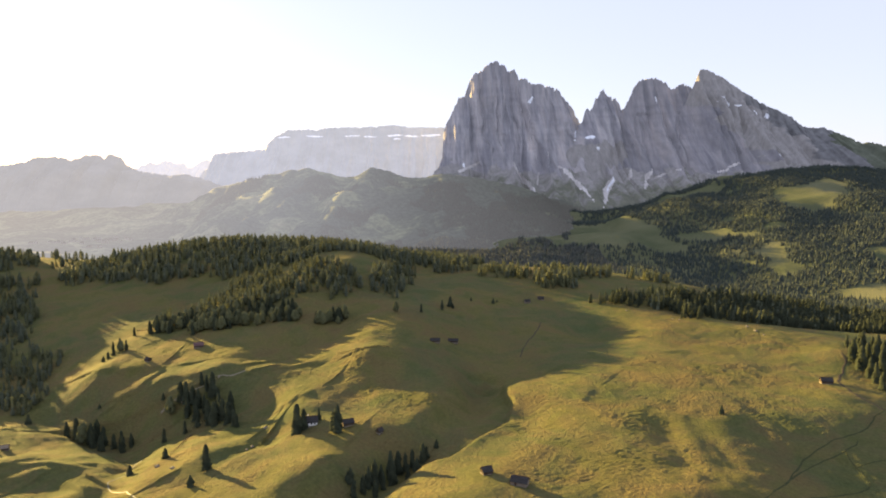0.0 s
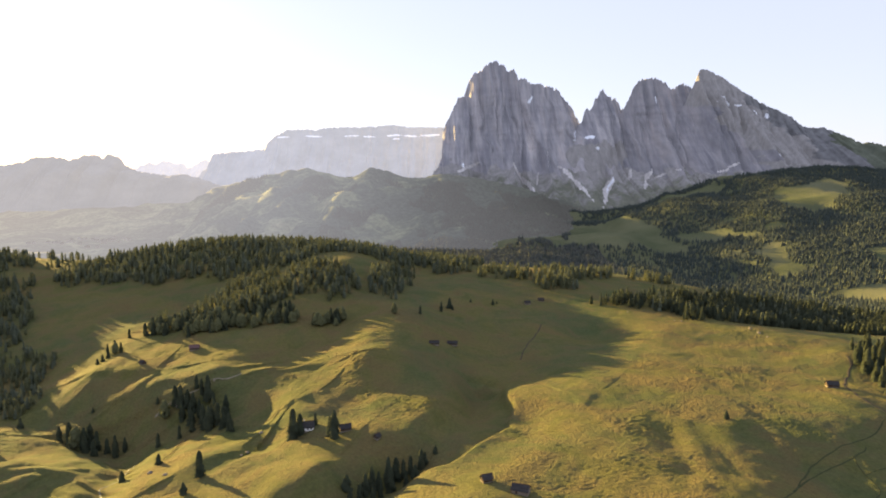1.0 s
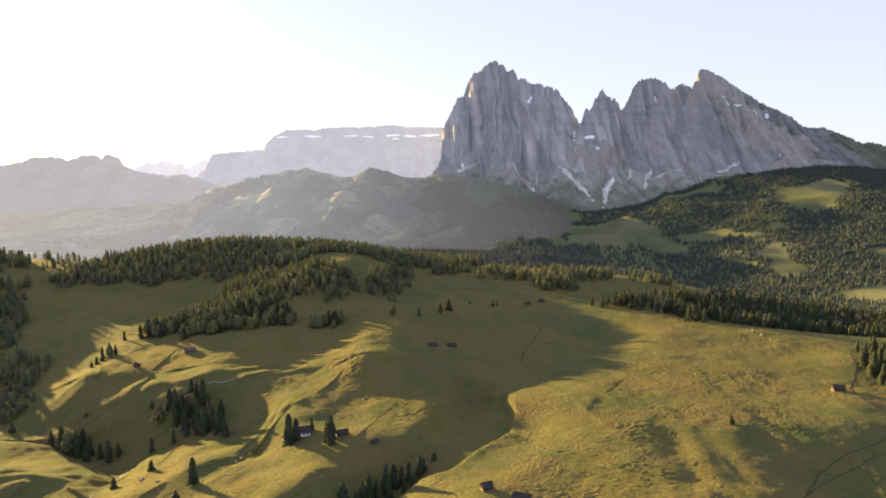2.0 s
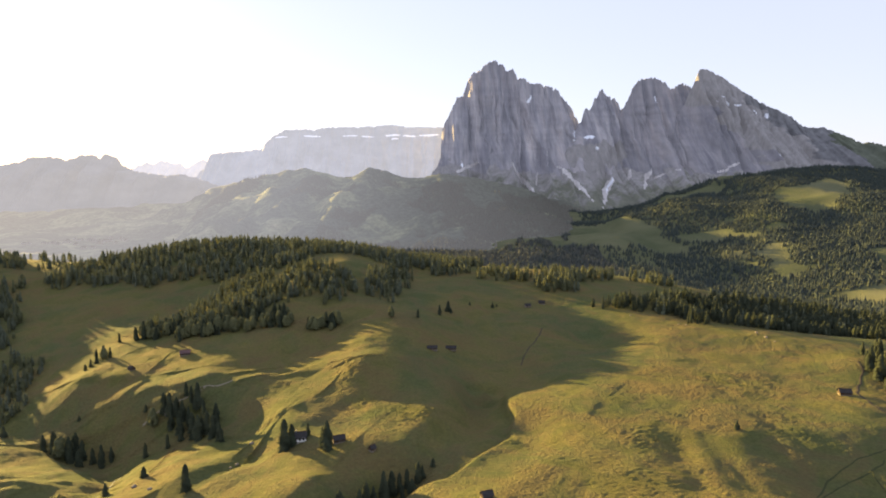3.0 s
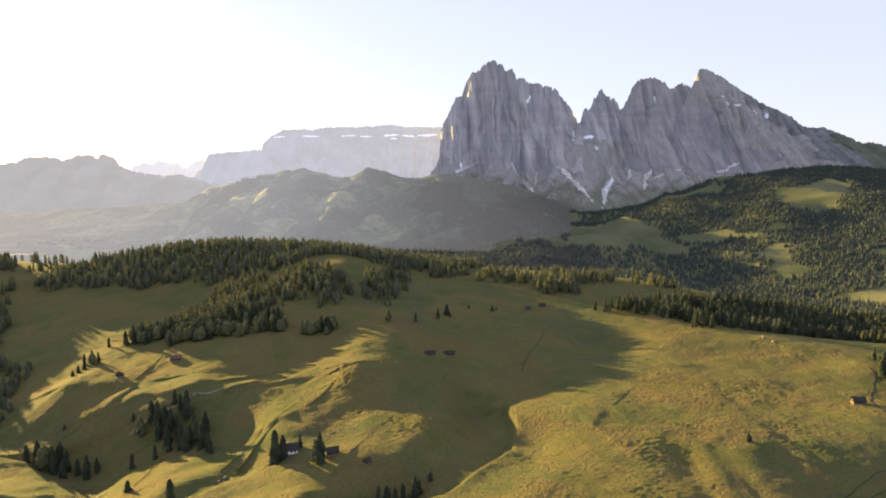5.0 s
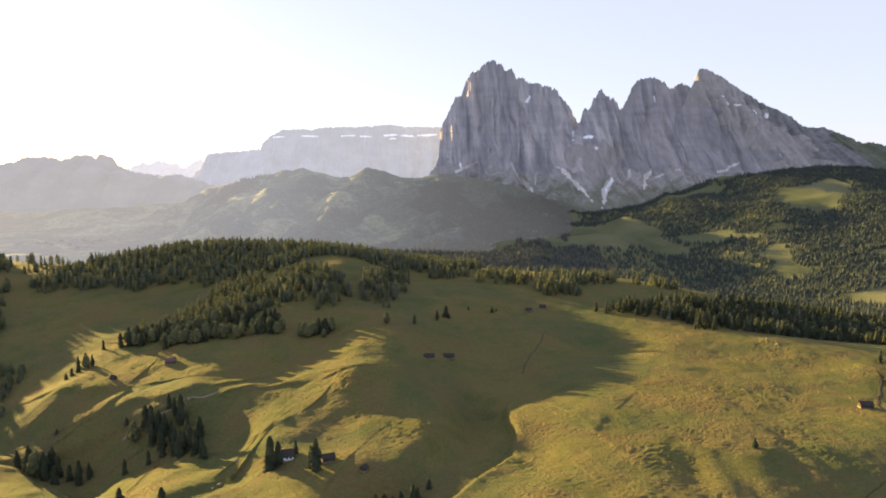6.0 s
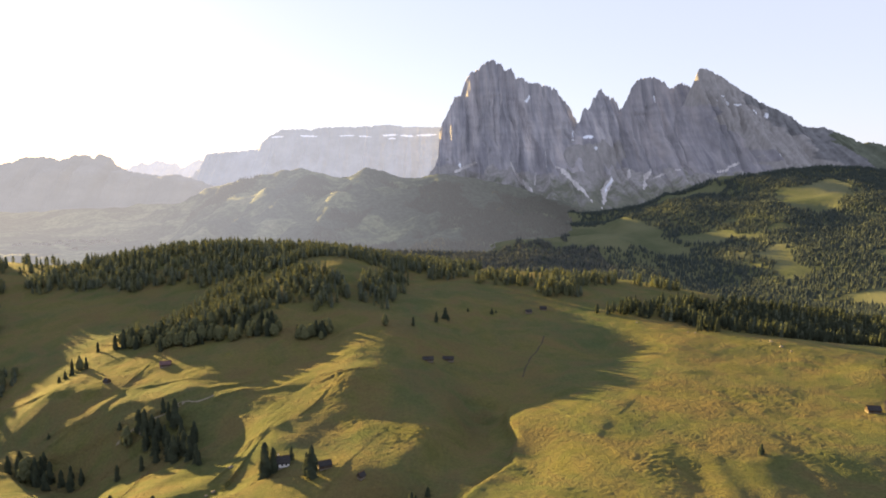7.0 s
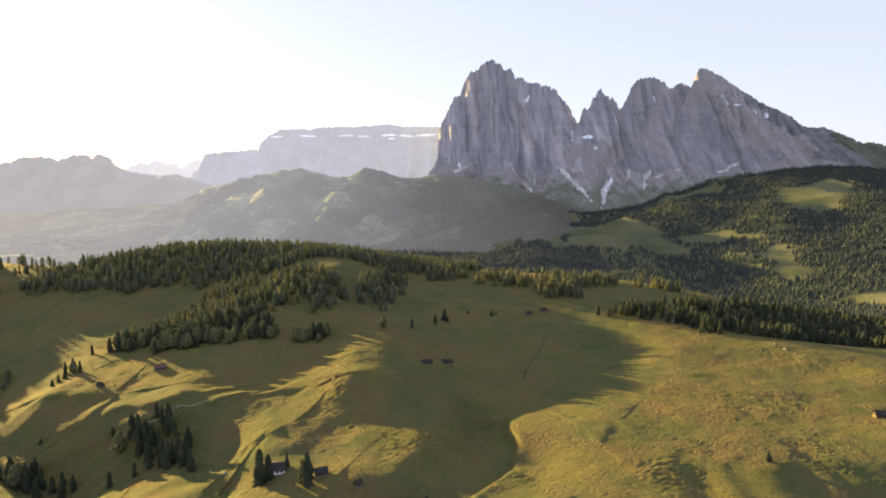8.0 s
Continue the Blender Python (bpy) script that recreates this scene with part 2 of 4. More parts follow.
MOUND_D = [
    (304, 541, 30, 30, -3.1), (336, 541, 30, 30, -2.4), (-400, 573, 30, 30, -4.6), (-336, 573, 30, 30, 3.8),
    (-304, 573, 30, 30, 1.9), (-272, 573, 30, 30, 1.7), (-144, 573, 30, 30, -2.5), (-112, 573, 30, 30, -3.5),
    (-272, 605, 30, 30, -3.7), (-240, 605, 30, 30, 3.9), (144, 605, 30, 30, -3.2), (208, 605, 30, 30, 3.2),
    (304, 605, 30, 30, 4.0), (-208, 637, 30, 30, -2.9), (-176, 637, 30, 30, -4.5), (-112, 637, 30, 30, -2.6),
]
MOUND_E = [
    (-16, 637, 30, 30, 3.0), (144, 637, 30, 30, -4.0), (176, 637, 30, 30, -3.2), (-368, 733, 30, 30, -3.3),
    (-336, 733, 30, 30, -2.3), (-304, 733, 30, 30, -2.1), (304, 733, 30, 30, 5.2), (-400, 765, 30, 30, -3.0),
    (-368, 765, 30, 30, -2.6), (-336, 765, 30, 30, -1.7), (-304, 765, 30, 30, -4.2), (304, 765, 30, 30, 3.9),
]
HUMP_A = [
    (-97, 320, 14, 14, -1.9), (-80, 320, 14, 14, 0.8), (-63, 320, 14, 14, 4.5), (-148, 337, 14, 14, -1.6),
    (-131, 337, 14, 14, -0.3), (-97, 337, 14, 14, 1.5), (-80, 337, 14, 14, 1.2), (-63, 337, 14, 14, 2.9),
    (-46, 337, 14, 14, -1.7), (-216, 354, 14, 14, 3.1), (-148, 354, 14, 14, 1.2), (-131, 354, 14, 14, -1.5),
    (-114, 354, 14, 14, 1.8), (-250, 371, 14, 14, 1.6), (-233, 371, 14, 14, 1.0), (-216, 371, 14, 14, 0.9),
]
HUMP_B = [
    (-199, 371, 14, 14, 1.6), (-165, 371, 14, 14, -1.9), (-148, 371, 14, 14, 1.6), (-131, 371, 14, 14, -1.7),
    (-267, 388, 14, 14, 2.3), (-250, 388, 14, 14, 3.3), (-233, 388, 14, 14, 2.5), (-182, 388, 14, 14, -1.5),
    (-131, 388, 14, 14, -1.1), (-114, 388, 14, 14, -3.6), (-46, 388, 14, 14, 1.8), (-284, 405, 14, 14, 2.2),
    (-250, 405, 14, 14, 0.6), (-233, 405, 14, 14, 1.0), (-182, 405, 14, 14, -1.0), (-165, 405, 14, 14, 1.4),
]
HUMP_C = [
    (-114, 405, 14, 14, -2.1), (-63, 405, 14, 14, -0.7), (-301, 422, 14, 14, -1.6), (-250, 422, 14, 14, 2.6),
    (-131, 422, 14, 14, -2.5), (-97, 422, 14, 14, 1.5), (-63, 422, 14, 14, -0.6), (-46, 422, 14, 14, 1.8),
    (-318, 439, 14, 14, -1.2), (-182, 439, 14, 14, -2.5), (-165, 439, 14, 14, -2.1), (-131, 439, 14, 14, -4.5),
    (-114, 439, 14, 14, -1.4), (-97, 439, 14, 14, 1.1), (-63, 439, 14, 14, -1.0), (-46, 439, 14, 14, 0.9),
]
HUMP_D = [
    (-284, 456, 14, 14, -1.2), (-199, 456, 14, 14, -2.6), (-182, 456, 14, 14, -2.4), (-165, 456, 14, 14, -1.9),
    (-148, 456, 14, 14, -1.3), (-131, 456, 14, 14, -1.9), (-97, 456, 14, 14, 0.8), (-318, 490, 14, 14, -1.4),
    (-216, 490, 14, 14, 4.5), (-199, 490, 14, 14, 4.5), (-182, 490, 14, 14, 4.5), (-148, 490, 14, 14, 1.7),
    (-63, 490, 14, 14, 3.4), (-250, 507, 14, 14, 1.8), (-233, 507, 14, 14, 2.0), (-182, 507, 14, 14, 1.6),
]
HUMP_E = [
    (-63, 507, 14, 14, 2.0), (-250, 524, 14, 14, -0.7), (-131, 524, 14, 14, -1.9), (-301, 541, 14, 14, 2.1),
    (-267, 541, 14, 14, 0.5), (-114, 541, 14, 14, 1.2), (-97, 541, 14, 14, 0.8), (-131, 558, 14, 14, -2.0),
    (-318, 575, 14, 14, -1.5), (-284, 575, 14, 14, -1.0), (-233, 575, 14, 14, 0.5), (-318, 592, 14, 14, -1.6),
]
LEAN_A = [
    (192, 356, 45, 45, 2.0), (248, 384, 45, 45, 1.8), (-130, 356, 18, 18, 2.4), (136, 314, 45, 45, 2.2),
    (164, 468, 45, 45, -2.0), (346, 552, 45, 45, 1.9), (262, 384, 45, 45, 1.7), (-4, 384, 18, 18, 2.2),
    (-158, 538, 18, 18, -1.8), (-256, 580, 28, 28, -1.4), (290, 440, 45, 45, 1.5), (220, 356, 45, 45, 2.0),
    (220, 594, 45, 45, -1.8), (332, 552, 45, 45, 1.8), (164, 342, 45, 45, 2.3), (94, 314, 28, 28, 1.9),
]
LEAN_B = [
    (-130, 496, 28, 28, 1.7), (108, 454, 45, 45, -1.9), (-242, 538, 28, 28, 1.8), (-144, 384, 18, 18, -1.4),
    (248, 370, 45, 45, 1.9), (332, 538, 45, 45, 1.7), (192, 482, 45, 45, -1.6), (206, 342, 45, 45, 1.9),
    (-172, 524, 18, 18, -1.4), (-270, 468, 18, 18, -1.6), (94, 356, 18, 18, -1.2), (206, 594, 45, 45, -1.8),
    (-270, 594, 45, 45, -1.5), (304, 440, 45, 45, 1.7), (-4, 370, 28, 28, 1.8), (346, 566, 45, 45, 1.7),
]
LEAN_C = [
    (136, 496, 45, 45, -1.4), (-144, 370, 18, 18, -1.3), (262, 370, 45, 45, 1.8), (-228, 384, 18, 18, 1.2),
    (192, 342, 45, 45, 2.0), (346, 538, 45, 45, 1.6), (-144, 496, 28, 28, 1.6), (-18, 398, 18, 18, -1.3),
    (248, 426, 45, 45, 1.5), (-116, 342, 45, 45, 1.2), (276, 384, 45, 45, 1.6), (-242, 594, 28, 28, -1.3),
]


RIM_KNOLLS = [(76, 440, 36, 55, 4.5), (-30, 352, 12, 22, -2.5), (-258, 388, 45, 42, 6.0), (58, 462, 24, 42, 3.0), (-44, 520, 26, 26, -2.0), (24, 440, 14, 50, -2.5), (-56, 484, 18, 24, 2.4), (-108, 402, 16, 24, -1.6), (-92, 376, 16, 14, -1.2)]

# gullies: half-width, depth, then the line they follow
GULLIES = [
    (14, -6, [(-345, 520), (-280, 485), (-240, 462), (-216, 425), (-200, 372), (-190, 300)]),
    (9, -1.7, [(140, 385), (136, 375), (131, 348), (127, 319), (124, 296)]),
    (7, -1.1, [(158, 385), (152, 369), (150, 343), (148, 325), (148, 300)]),
    (12, -2.2, [(178, 375), (181, 362), (187, 346), (193, 335), (204, 318)]),
    (6, -0.9, [(199, 415), (198, 376), (202, 355), (210, 340)]),
    (15, -9, [(34, 500), (22, 440), (6, 395), (-14, 362), (-36, 328), (-55, 295)]),
]


# steep grass banks: step height (higher on the left of the line), then the line
TERRACE_BANKS = [
    (3.5, [(-246, 504), (-233, 505), (-219, 503), (-200, 500), (-183, 501), (-171, 510)]),
    (2.5, [(-259, 504), (-251, 509), (-245, 525), (-245, 540)]),
    (4.2, [(-285, 480), (-270, 483), (-251, 487), (-239, 489), (-223, 487), (-211, 485)]),
    (3.4, [(-186, 480), (-179, 484), (-171, 489), (-162, 495)]),
    (3.5, [(-170, 496), (-153, 501), (-133, 506), (-112, 509), (-90, 506)]),
    (-4.0, [(-206, 392), (-194, 402), (-188, 416), (-184, 436), (-174, 450)]),
    (-4.0, [(-325, 470), (-313, 467), (-287, 464), (-259, 444), (-240, 437), (-222, 425)]),
]
KNOLL_BANKS = [
    (3.2, [(-300, 388), (-282, 391), (-269, 390), (-259, 393), (-240, 387), (-228, 380)]),
    (2.4, [(-243, 391), (-236, 400), (-230, 405), (-213, 395)]),
    (3.0, [(-285, 380), (-266, 377), (-241, 373), (-211, 357), (-203, 352)]),
    (-3.5, [(-128, 345), (-123, 369), (-119, 392), (-106, 388)]),
    (2.5, [(-128, 436), (-110, 435), (-96, 439), (-90, 453)]),
    (1.5, [(-284, 388), (-271, 401), (-248, 407), (-237, 428)]),
    (1.5, [(-269, 382), (-245, 382), (-225, 396)]),
    (3.0, [(-309, 548), (-278, 538), (-253, 537), (-235, 536)]),
    (2.0, [(-151, 357), (-138, 372), (-129, 396)]),
    (2.0, [(-78, 304), (-71, 318), (-60, 351)]),
    (1.0, [(86, 432), (92, 407), (111, 436)]),
    (-7.0, [(-27, 338), (2, 344), (26, 370), (43, 394), (46, 440), (49, 495), (72, 494)]),
]


# hummocky, cattle-trodden ground: centre, half-widths
HUMMOCKS = [(120, 368, 19, 19, 1.3), (217, 472, 42, 34, 0.85), (47, 378, 15, 18, 0.8), (147, 402, 16, 21, 0.6), (202, 390, 26, 32, 0.75), (82, 366, 14, 12, 0.6),
            (-66, 489, 24, 20, 1.15), (-12, 423, 26, 27, 1.15), (-129, 490, 25, 18, 0.9), (165, 504, 24, 44, 0.6), (289, 603, 19, 26, 0.8), (-52, 452, 16, 16, 0.9), (55, 300, 26, 14, 0.9), (100, 318, 26, 18, 0.9)]


def line_distance(x, y, line):
    """Distance to the line, and on which side of it (+1: left)."""
    best, side = np.full(x.shape, 1e9), np.ones(x.shape)
    for (ax, ay), (bx, by) in zip(line, line[1:]):
        dx, dy = bx - ax, by - ay
        t = np.clip(((x - ax) * dx + (y - ay) * dy) / (dx * dx + dy * dy), 0, 1)
        d = np.hypot(x - ax - t * dx, y - ay - t * dy)
        side = np.where(d < best, np.sign(dx * (y - ay) - dy * (x - ax)), side)
        best = np.minimum(best, d)
    return best, side


def ends_fade(x, y, line):
    first, last = np.hypot(x - line[0][0], y - line[0][1]), np.hypot(x - line[-1][0], y - line[-1][1])
    return np.clip(np.minimum(first, last) / 14, 0, 1)


def land(x, y):
    x, y = np.asarray(x, float), np.asarray(y, float)
    x, y = np.atleast_1d(x), np.atleast_1d(y)
    z = np.full(np.broadcast(x, y).shape, 10.0)
    for cx, cy, rx, ry, h in VALE_A + VALE_B + VALE_C + KNOLL_A + KNOLL_B + MOUND_A + MOUND_B + MOUND_C + MOUND_D + MOUND_E + HUMP_A + HUMP_B + HUMP_C + HUMP_D + HUMP_E + LEAN_A + LEAN_B + LEAN_C + RIM_KNOLLS:
        z = z + h * np.exp(-((x - cx) / rx) ** 2 - ((y - cy) / ry) ** 2)
    x, y = np.broadcast_arrays(x, y)
    near = (y > 200) & (y < 650) & (np.abs(x) < 500)
    if near.any():
        xn, yn, add = x[near], y[near], 0
        wob = 5 * value_noise(xn / 25, yn / 25, 31)
        for wide, h, line in GULLIES:
            add = add + h * np.exp(-((line_distance(xn, yn, line)[0] + wob * 0.5) / wide) ** 2) * ends_fade(xn, yn, line)
        for h, line in TERRACE_BANKS + KNOLL_BANKS:
            d, side = line_distance(xn, yn, line)
            d = d * side + 0.6 * wob
            add = add + 0.5 * h * np.tanh(d / 2.2) * np.exp(-np.abs(d) / 26) * ends_fade(xn, yn, line)
        z = np.array(z)
        z[near] += add
    far = np.clip((y - 1000) / 1500, 0, 1)
    under = np.clip((y - 2800) / 500, 0, 1)
    z = z - 130 * under * under * (3 - 2 * under) * np.clip((x + 500) / 400, 0, 1)
    z = z + 34 * (0.45 - np.abs(fbm((x + 0.35 * y) / 330, (y - 0.35 * x) / 700, 3, 19))) * np.clip((x - 350) / 350, 0, 1) * np.clip((y - 1250) / 400, 0, 1)
    z = z + fbm(x / 60, y / 60, 3, 5) * (1.0 - far) + fbm(x / 300, y / 300, 4, 8) * 24 * far
    z = z + ((0.3 + 0.3 * np.clip(-x / 80, 0, 1)) * fbm(x / 24, y / 24, 3, 23) + 0.2 * fbm(x / 9, y / 9, 2, 11)) * (1.0 - far)
    trod = np.clip(fbm(x / 55, y / 55, 3, 14) * 1.3 + 0.1, 0.09, 0.36)
    for cx, cy, rx, ry, rise in HUMMOCKS:
        trod = np.maximum(trod, rise * np.exp(-((x - cx) / rx) ** 2 - ((y - cy) / ry) ** 2))
    ripple = np.sin(2 * np.pi * (y / 4.0 - x / 15 + 1.1 * fbm(x / 6, y / 9, 2, 15))) * np.clip(0.45 + 1.3 * fbm(x / 3.4, y / 3.4, 2, 16), 0, 1.2)
    z = z + trod * np.clip((900 - y) / 300, 0, 1) * (0.42 * ripple + 0.2 * fbm(x / 2.1, y / 1.5, 2, 17, 0.5))
    return z


def grid_mesh(name, xs, ys, zfun, mats):
    X, Y = np.meshgrid(xs, ys)
    Z = zfun(X, Y)
    return sheet(name, X, Y, Z, mats)


def sheet(name, X, Y, Z, mats, pick=None):
    rows, cols = X.shape
    me = bpy.data.meshes.new(name)
    idx = np.arange(rows * cols).reshape(rows, cols)
    quads = np.stack([idx[:-1, :-1], idx[:-1, 1:], idx[1:, 1:], idx[1:, :-1]], -1).reshape(-1, 4)
    me.vertices.add(rows * cols)
    me.vertices.foreach_set("co", np.stack([X, Y, Z], -1).astype(np.float32).ravel())
    me.loops.add(quads.size)
    me.loops.foreach_set("vertex_index", quads.ravel().astype(np.int32))
    me.polygons.add(len(quads))
    me.polygons.foreach_set("loop_start", np.arange(0, quads.size, 4, dtype=np.int32))
    for m in mats:
        me.materials.append(m)
    if pick is not None:
        me.polygons.foreach_set("material_index", pick.astype(np.int32).ravel())
    me.update(calc_edges=True)
    me.validate()
    me.polygons.foreach_set("use_smooth", np.ones(len(me.polygons), dtype=bool))
    return new(name, me)


def spaced(lo, fine_lo, fine_hi, hi, step, growth):
    mid = list(np.arange(fine_lo, fine_hi + 0.1, step))
    right, s, v = [], step, fine_hi
    while v < hi:
        s *= growth
        v += s
        right.append(v)
    left, s, v = [], step, fine_lo
    while v > lo:
        s *= growth
        v -= s
        left.append(v)
    return np.array(left[::-1] + mid + right)


# emission strengths set how much painted haze each far layer shows
HAZED_ROCK = haze_glow_material("haze_glow_limestone", (0.42, 0.42, 0.42), (0.34, 0.34, 0.34), (1.0, 1.0, 0.92), 0.064)
TEETH_ROCK = haze_glow_material("distant_peaks", (0.42, 0.42, 0.42), (0.34, 0.34, 0.34), (1.0, 0.95, 0.84), 0.115)
FAR_SNOW = haze_glow_material("distant_snow", (0.85, 0.86, 0.88), (0.8, 0.81, 0.84), (1.0, 1.0, 0.97), 0.095)
WEST_ROCK = haze_glow_material("distant_ridge", (0.28, 0.27, 0.25), (0.22, 0.22, 0.21), (1.0, 0.95, 0.80), 0.068)


def valley_haze_glow(n, l):
    """Haze over the far valley painted as emission, thinning towards the rock walls."""
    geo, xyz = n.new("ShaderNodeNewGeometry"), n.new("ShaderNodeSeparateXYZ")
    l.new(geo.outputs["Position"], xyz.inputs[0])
    haze_glow = math_node(n, l, "MULTIPLY", math_node(n, l, "SUBTRACT", 520.0, xyz.outputs[0]), 1 / 3000)
    return ramp(n, l, haze_glow, [(0.0, (0.0115, 0.0115, 0.011)), (0.2, (0.027, 0.027, 0.026)), (0.4, (0.057, 0.057, 0.054)), (0.65, (0.078, 0.074, 0.065)), (1.0, (0.096, 0.087, 0.070))]).outputs[0]


def foothill_material():
    """Far hill of woods and pastures; painted haze emission thins towards the rock walls."""
    m, n, l, b = material("distant_woods_and_pasture", 0.95)
    b.inputs["Specular IOR Level"].default_value = 0.03
    wood = noise_node(n, l, 0.0055, 6, 0.65, dist=0.5)
    speck = noise_node(n, l, 0.05, 4, 0.7)
    geo, xyz = n.new("ShaderNodeNewGeometry"), n.new("ShaderNodeSeparateXYZ")
    l.new(geo.outputs["Position"], xyz.inputs[0])
    # base colour darkens eastwards for denser woods and for thinner haze
    east = math_node(n, l, "MINIMUM", 0.085, math_node(n, l, "MULTIPLY", math_node(n, l, "MAXIMUM", math_node(n, l, "ADD", xyz.outputs[0], 500.0), 0.0), 1 / 4000))
    c = ramp(n, l, math_node(n, l, "SUBTRACT", wood.outputs[0], east), [(0.42, (0.048, 0.060, 0.045)), (0.50, (0.068, 0.082, 0.054)), (0.56, (0.115, 0.128, 0.076)), (0.68, (0.155, 0.152, 0.095))])
    k = ramp(n, l, speck.outputs[0], [(0.32, (0.58, 0.6, 0.6)), (0.68, (1.4, 1.4, 1.32))])
    l.new(mix(n, l, c.outputs[0], k.outputs[0], 1.0, "MULTIPLY"), b.inputs["Base Color"])
    # haze painted in as emission
    l.new(valley_haze_glow(n, l), b.inputs["Emission Color"])
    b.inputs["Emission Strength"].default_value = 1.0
    return m


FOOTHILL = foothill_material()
VALE_LEAVES = (foliage_material("haze_glow_spruce", (0.045, 0.052, 0.042), (0.075, 0.082, 0.06), valley_haze_glow),) * 2


def talus_material():
    """Broken stone below the walls, overgrown with scrub towards its foot."""
    m, n, l, b = material("talus_and_scrub", 0.95)
    stone = noise_node(n, l, 0.03, 6, 0.7, (1, 1, 0.3))
    grown = noise_node(n, l, 0.011, 5, 0.65)
    geo, xyz = n.new("ShaderNodeNewGeometry"), n.new("ShaderNodeSeparateXYZ")
    l.new(geo.outputs["Position"], xyz.inputs[0])
    low = math_node(n, l, "MULTIPLY", math_node(n, l, "SUBTRACT", 275.0, xyz.outputs[2]), 1 / 190)
    green = math_node(n, l, "ADD", low, math_node(n, l, "MULTIPLY", math_node(n, l, "ADD", grown.outputs[0], -0.55), 3.2))
    cs = ramp(n, l, stone.outputs[0], [(0.3, (0.16, 0.154, 0.148)), (0.7, (0.29, 0.277, 0.265))])
    cg = ramp(n, l, stone.outputs[0], [(0.3, (0.055, 0.065, 0.042)), (0.7, (0.12, 0.128, 0.08))])
    l.new(mix(n, l, cs.outputs[0], cg.outputs[0], ramp(n, l, green, [(0.2, (0, 0, 0)), (0.9, (1, 1, 1))]).outputs[0]), b.inputs["Base Color"])
    bump(n, l, b, stone.outputs[0], 0.4, 6.0)
    # haze painted onto the talus as faint emission
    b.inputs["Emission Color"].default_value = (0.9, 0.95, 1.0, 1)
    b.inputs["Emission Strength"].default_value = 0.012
    return m


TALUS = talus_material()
# scrub colour is lifted to paint in haze
SCRUB = plain("dark_scrub", (0.125, 0.138, 0.10), 0.95, 0.012, 0.35)
SLAB = plain("weathered_slab", (0.19, 0.19, 0.187), 0.92, 0.02, 0.3)
ground = grid_mesh("ground", spaced(-4200, -340, 345, 4200, 0.9, 1.04), spaced(-900, 285, 620, 4900, 0.9, 1.018), land, [GRASS])
tagged(ground, "rolling alpine meadow of short yellow-green summer grass", "ground", kind="structure")

# ---- mountains: crest lines as x, height ----
LONG = [(-170, 167), (-77, 202), (-4, 324), (4, 499), (34, 589), (72, 657), (103, 720), (145, 743), (182, 851), (205, 881), (250, 903), (273, 925), (318, 966), (363, 966), (405, 943), (421, 932), (432, 906), (455, 903), (478, 918), (493, 892), (516, 858), (562, 851), (608, 821), (665, 821), (741, 803), (753, 784), (768, 791), (799, 750), (862, 676), (925, 567), (966, 480), (1022, 366), (1090, 240)]
FINGER = [(760, 230), (820, 370), (886, 487), (947, 568), (988, 653), (999, 672), (1011, 653), (1038, 680), (1052, 745), (1064, 733), (1079, 771), (1101, 787), (1121, 775), (1137, 756), (1161, 756), (1169, 733), (1193, 733), (1217, 703), (1249, 660), (1295, 583), (1357, 487), (1430, 370), (1500, 230)]
GROH = [(1010, 240), (1080, 400), (1139, 532), (1184, 617), (1212, 669), (1236, 720), (1264, 779), (1299, 830), (1335, 851), (1364, 840), (1375, 851), (1412, 843), (1474, 813), (1516, 773), (1551, 798), (1587, 812), (1631, 790), (1681, 731), (1776, 620), (1860, 500), (1960, 370), (2060, 240)]
FLAT = [(1330, 260), (1400, 400), (1480, 540), (1551, 651), (1590, 758), (1623, 846), (1638, 873), (1654, 880), (1718, 849), (1785, 807), (1842, 762), (1938, 692), (2046, 626), (2152, 570), (2200, 530), (2248, 501), (2297, 497), (2336, 499), (2437, 456), (2538, 402), (2599, 405), (2692, 379), (2927, 299), (3226, 207), (3457, 142)]
PLATEAU = [(-1680, 256), (-1626, 288), (-1607, 364), (-1562, 373), (-1372, 389), (-1275, 401), (-1254, 437), (-1200, 489), (-1106, 536), (-945, 541), (-892, 533), (-860, 549), (-525, 557), (-481, 561), (-343, 573), (-246, 557), (4, 553), (308, 545), (592, 498)]
TEETH = [(-2194, 229), (-2092, 263), (-1990, 305), (-1953, 282), (-1901, 309), (-1870, 313), (-1810, 290), (-1760, 294), (-1730, 259), (-1679, 282), (-1616, 320), (-1567, 298), (-1537, 263), (-1443, 213)]
WEST = [(-3088, 206), (-2850, 246), (-2579, 259), (-2435, 286), (-2400, 309), (-2273, 313), (-2212, 303), (-2191, 294), (-2092, 327), (-2027, 321), (-2003, 304), (-1976, 334), (-1911, 311), (-1882, 268), (-1816, 235), (-1734, 218), (-1599, 205), (-1563, 215), (-1463, 191), (-1343, 147), (-1222, 106), (-1056, 64)]


def crest(points, xs, jag, seed):
    z = np.interp(xs, [p[0] for p in points], [p[1] for p in points])
    return z + jag * (0.6 * fbm(xs / 34, xs * 0 + seed, 2, seed) + 0.8 * (1 - 2.4 * np.abs(fbm(xs / 16, xs * 0 + seed, 2, seed + 5))))


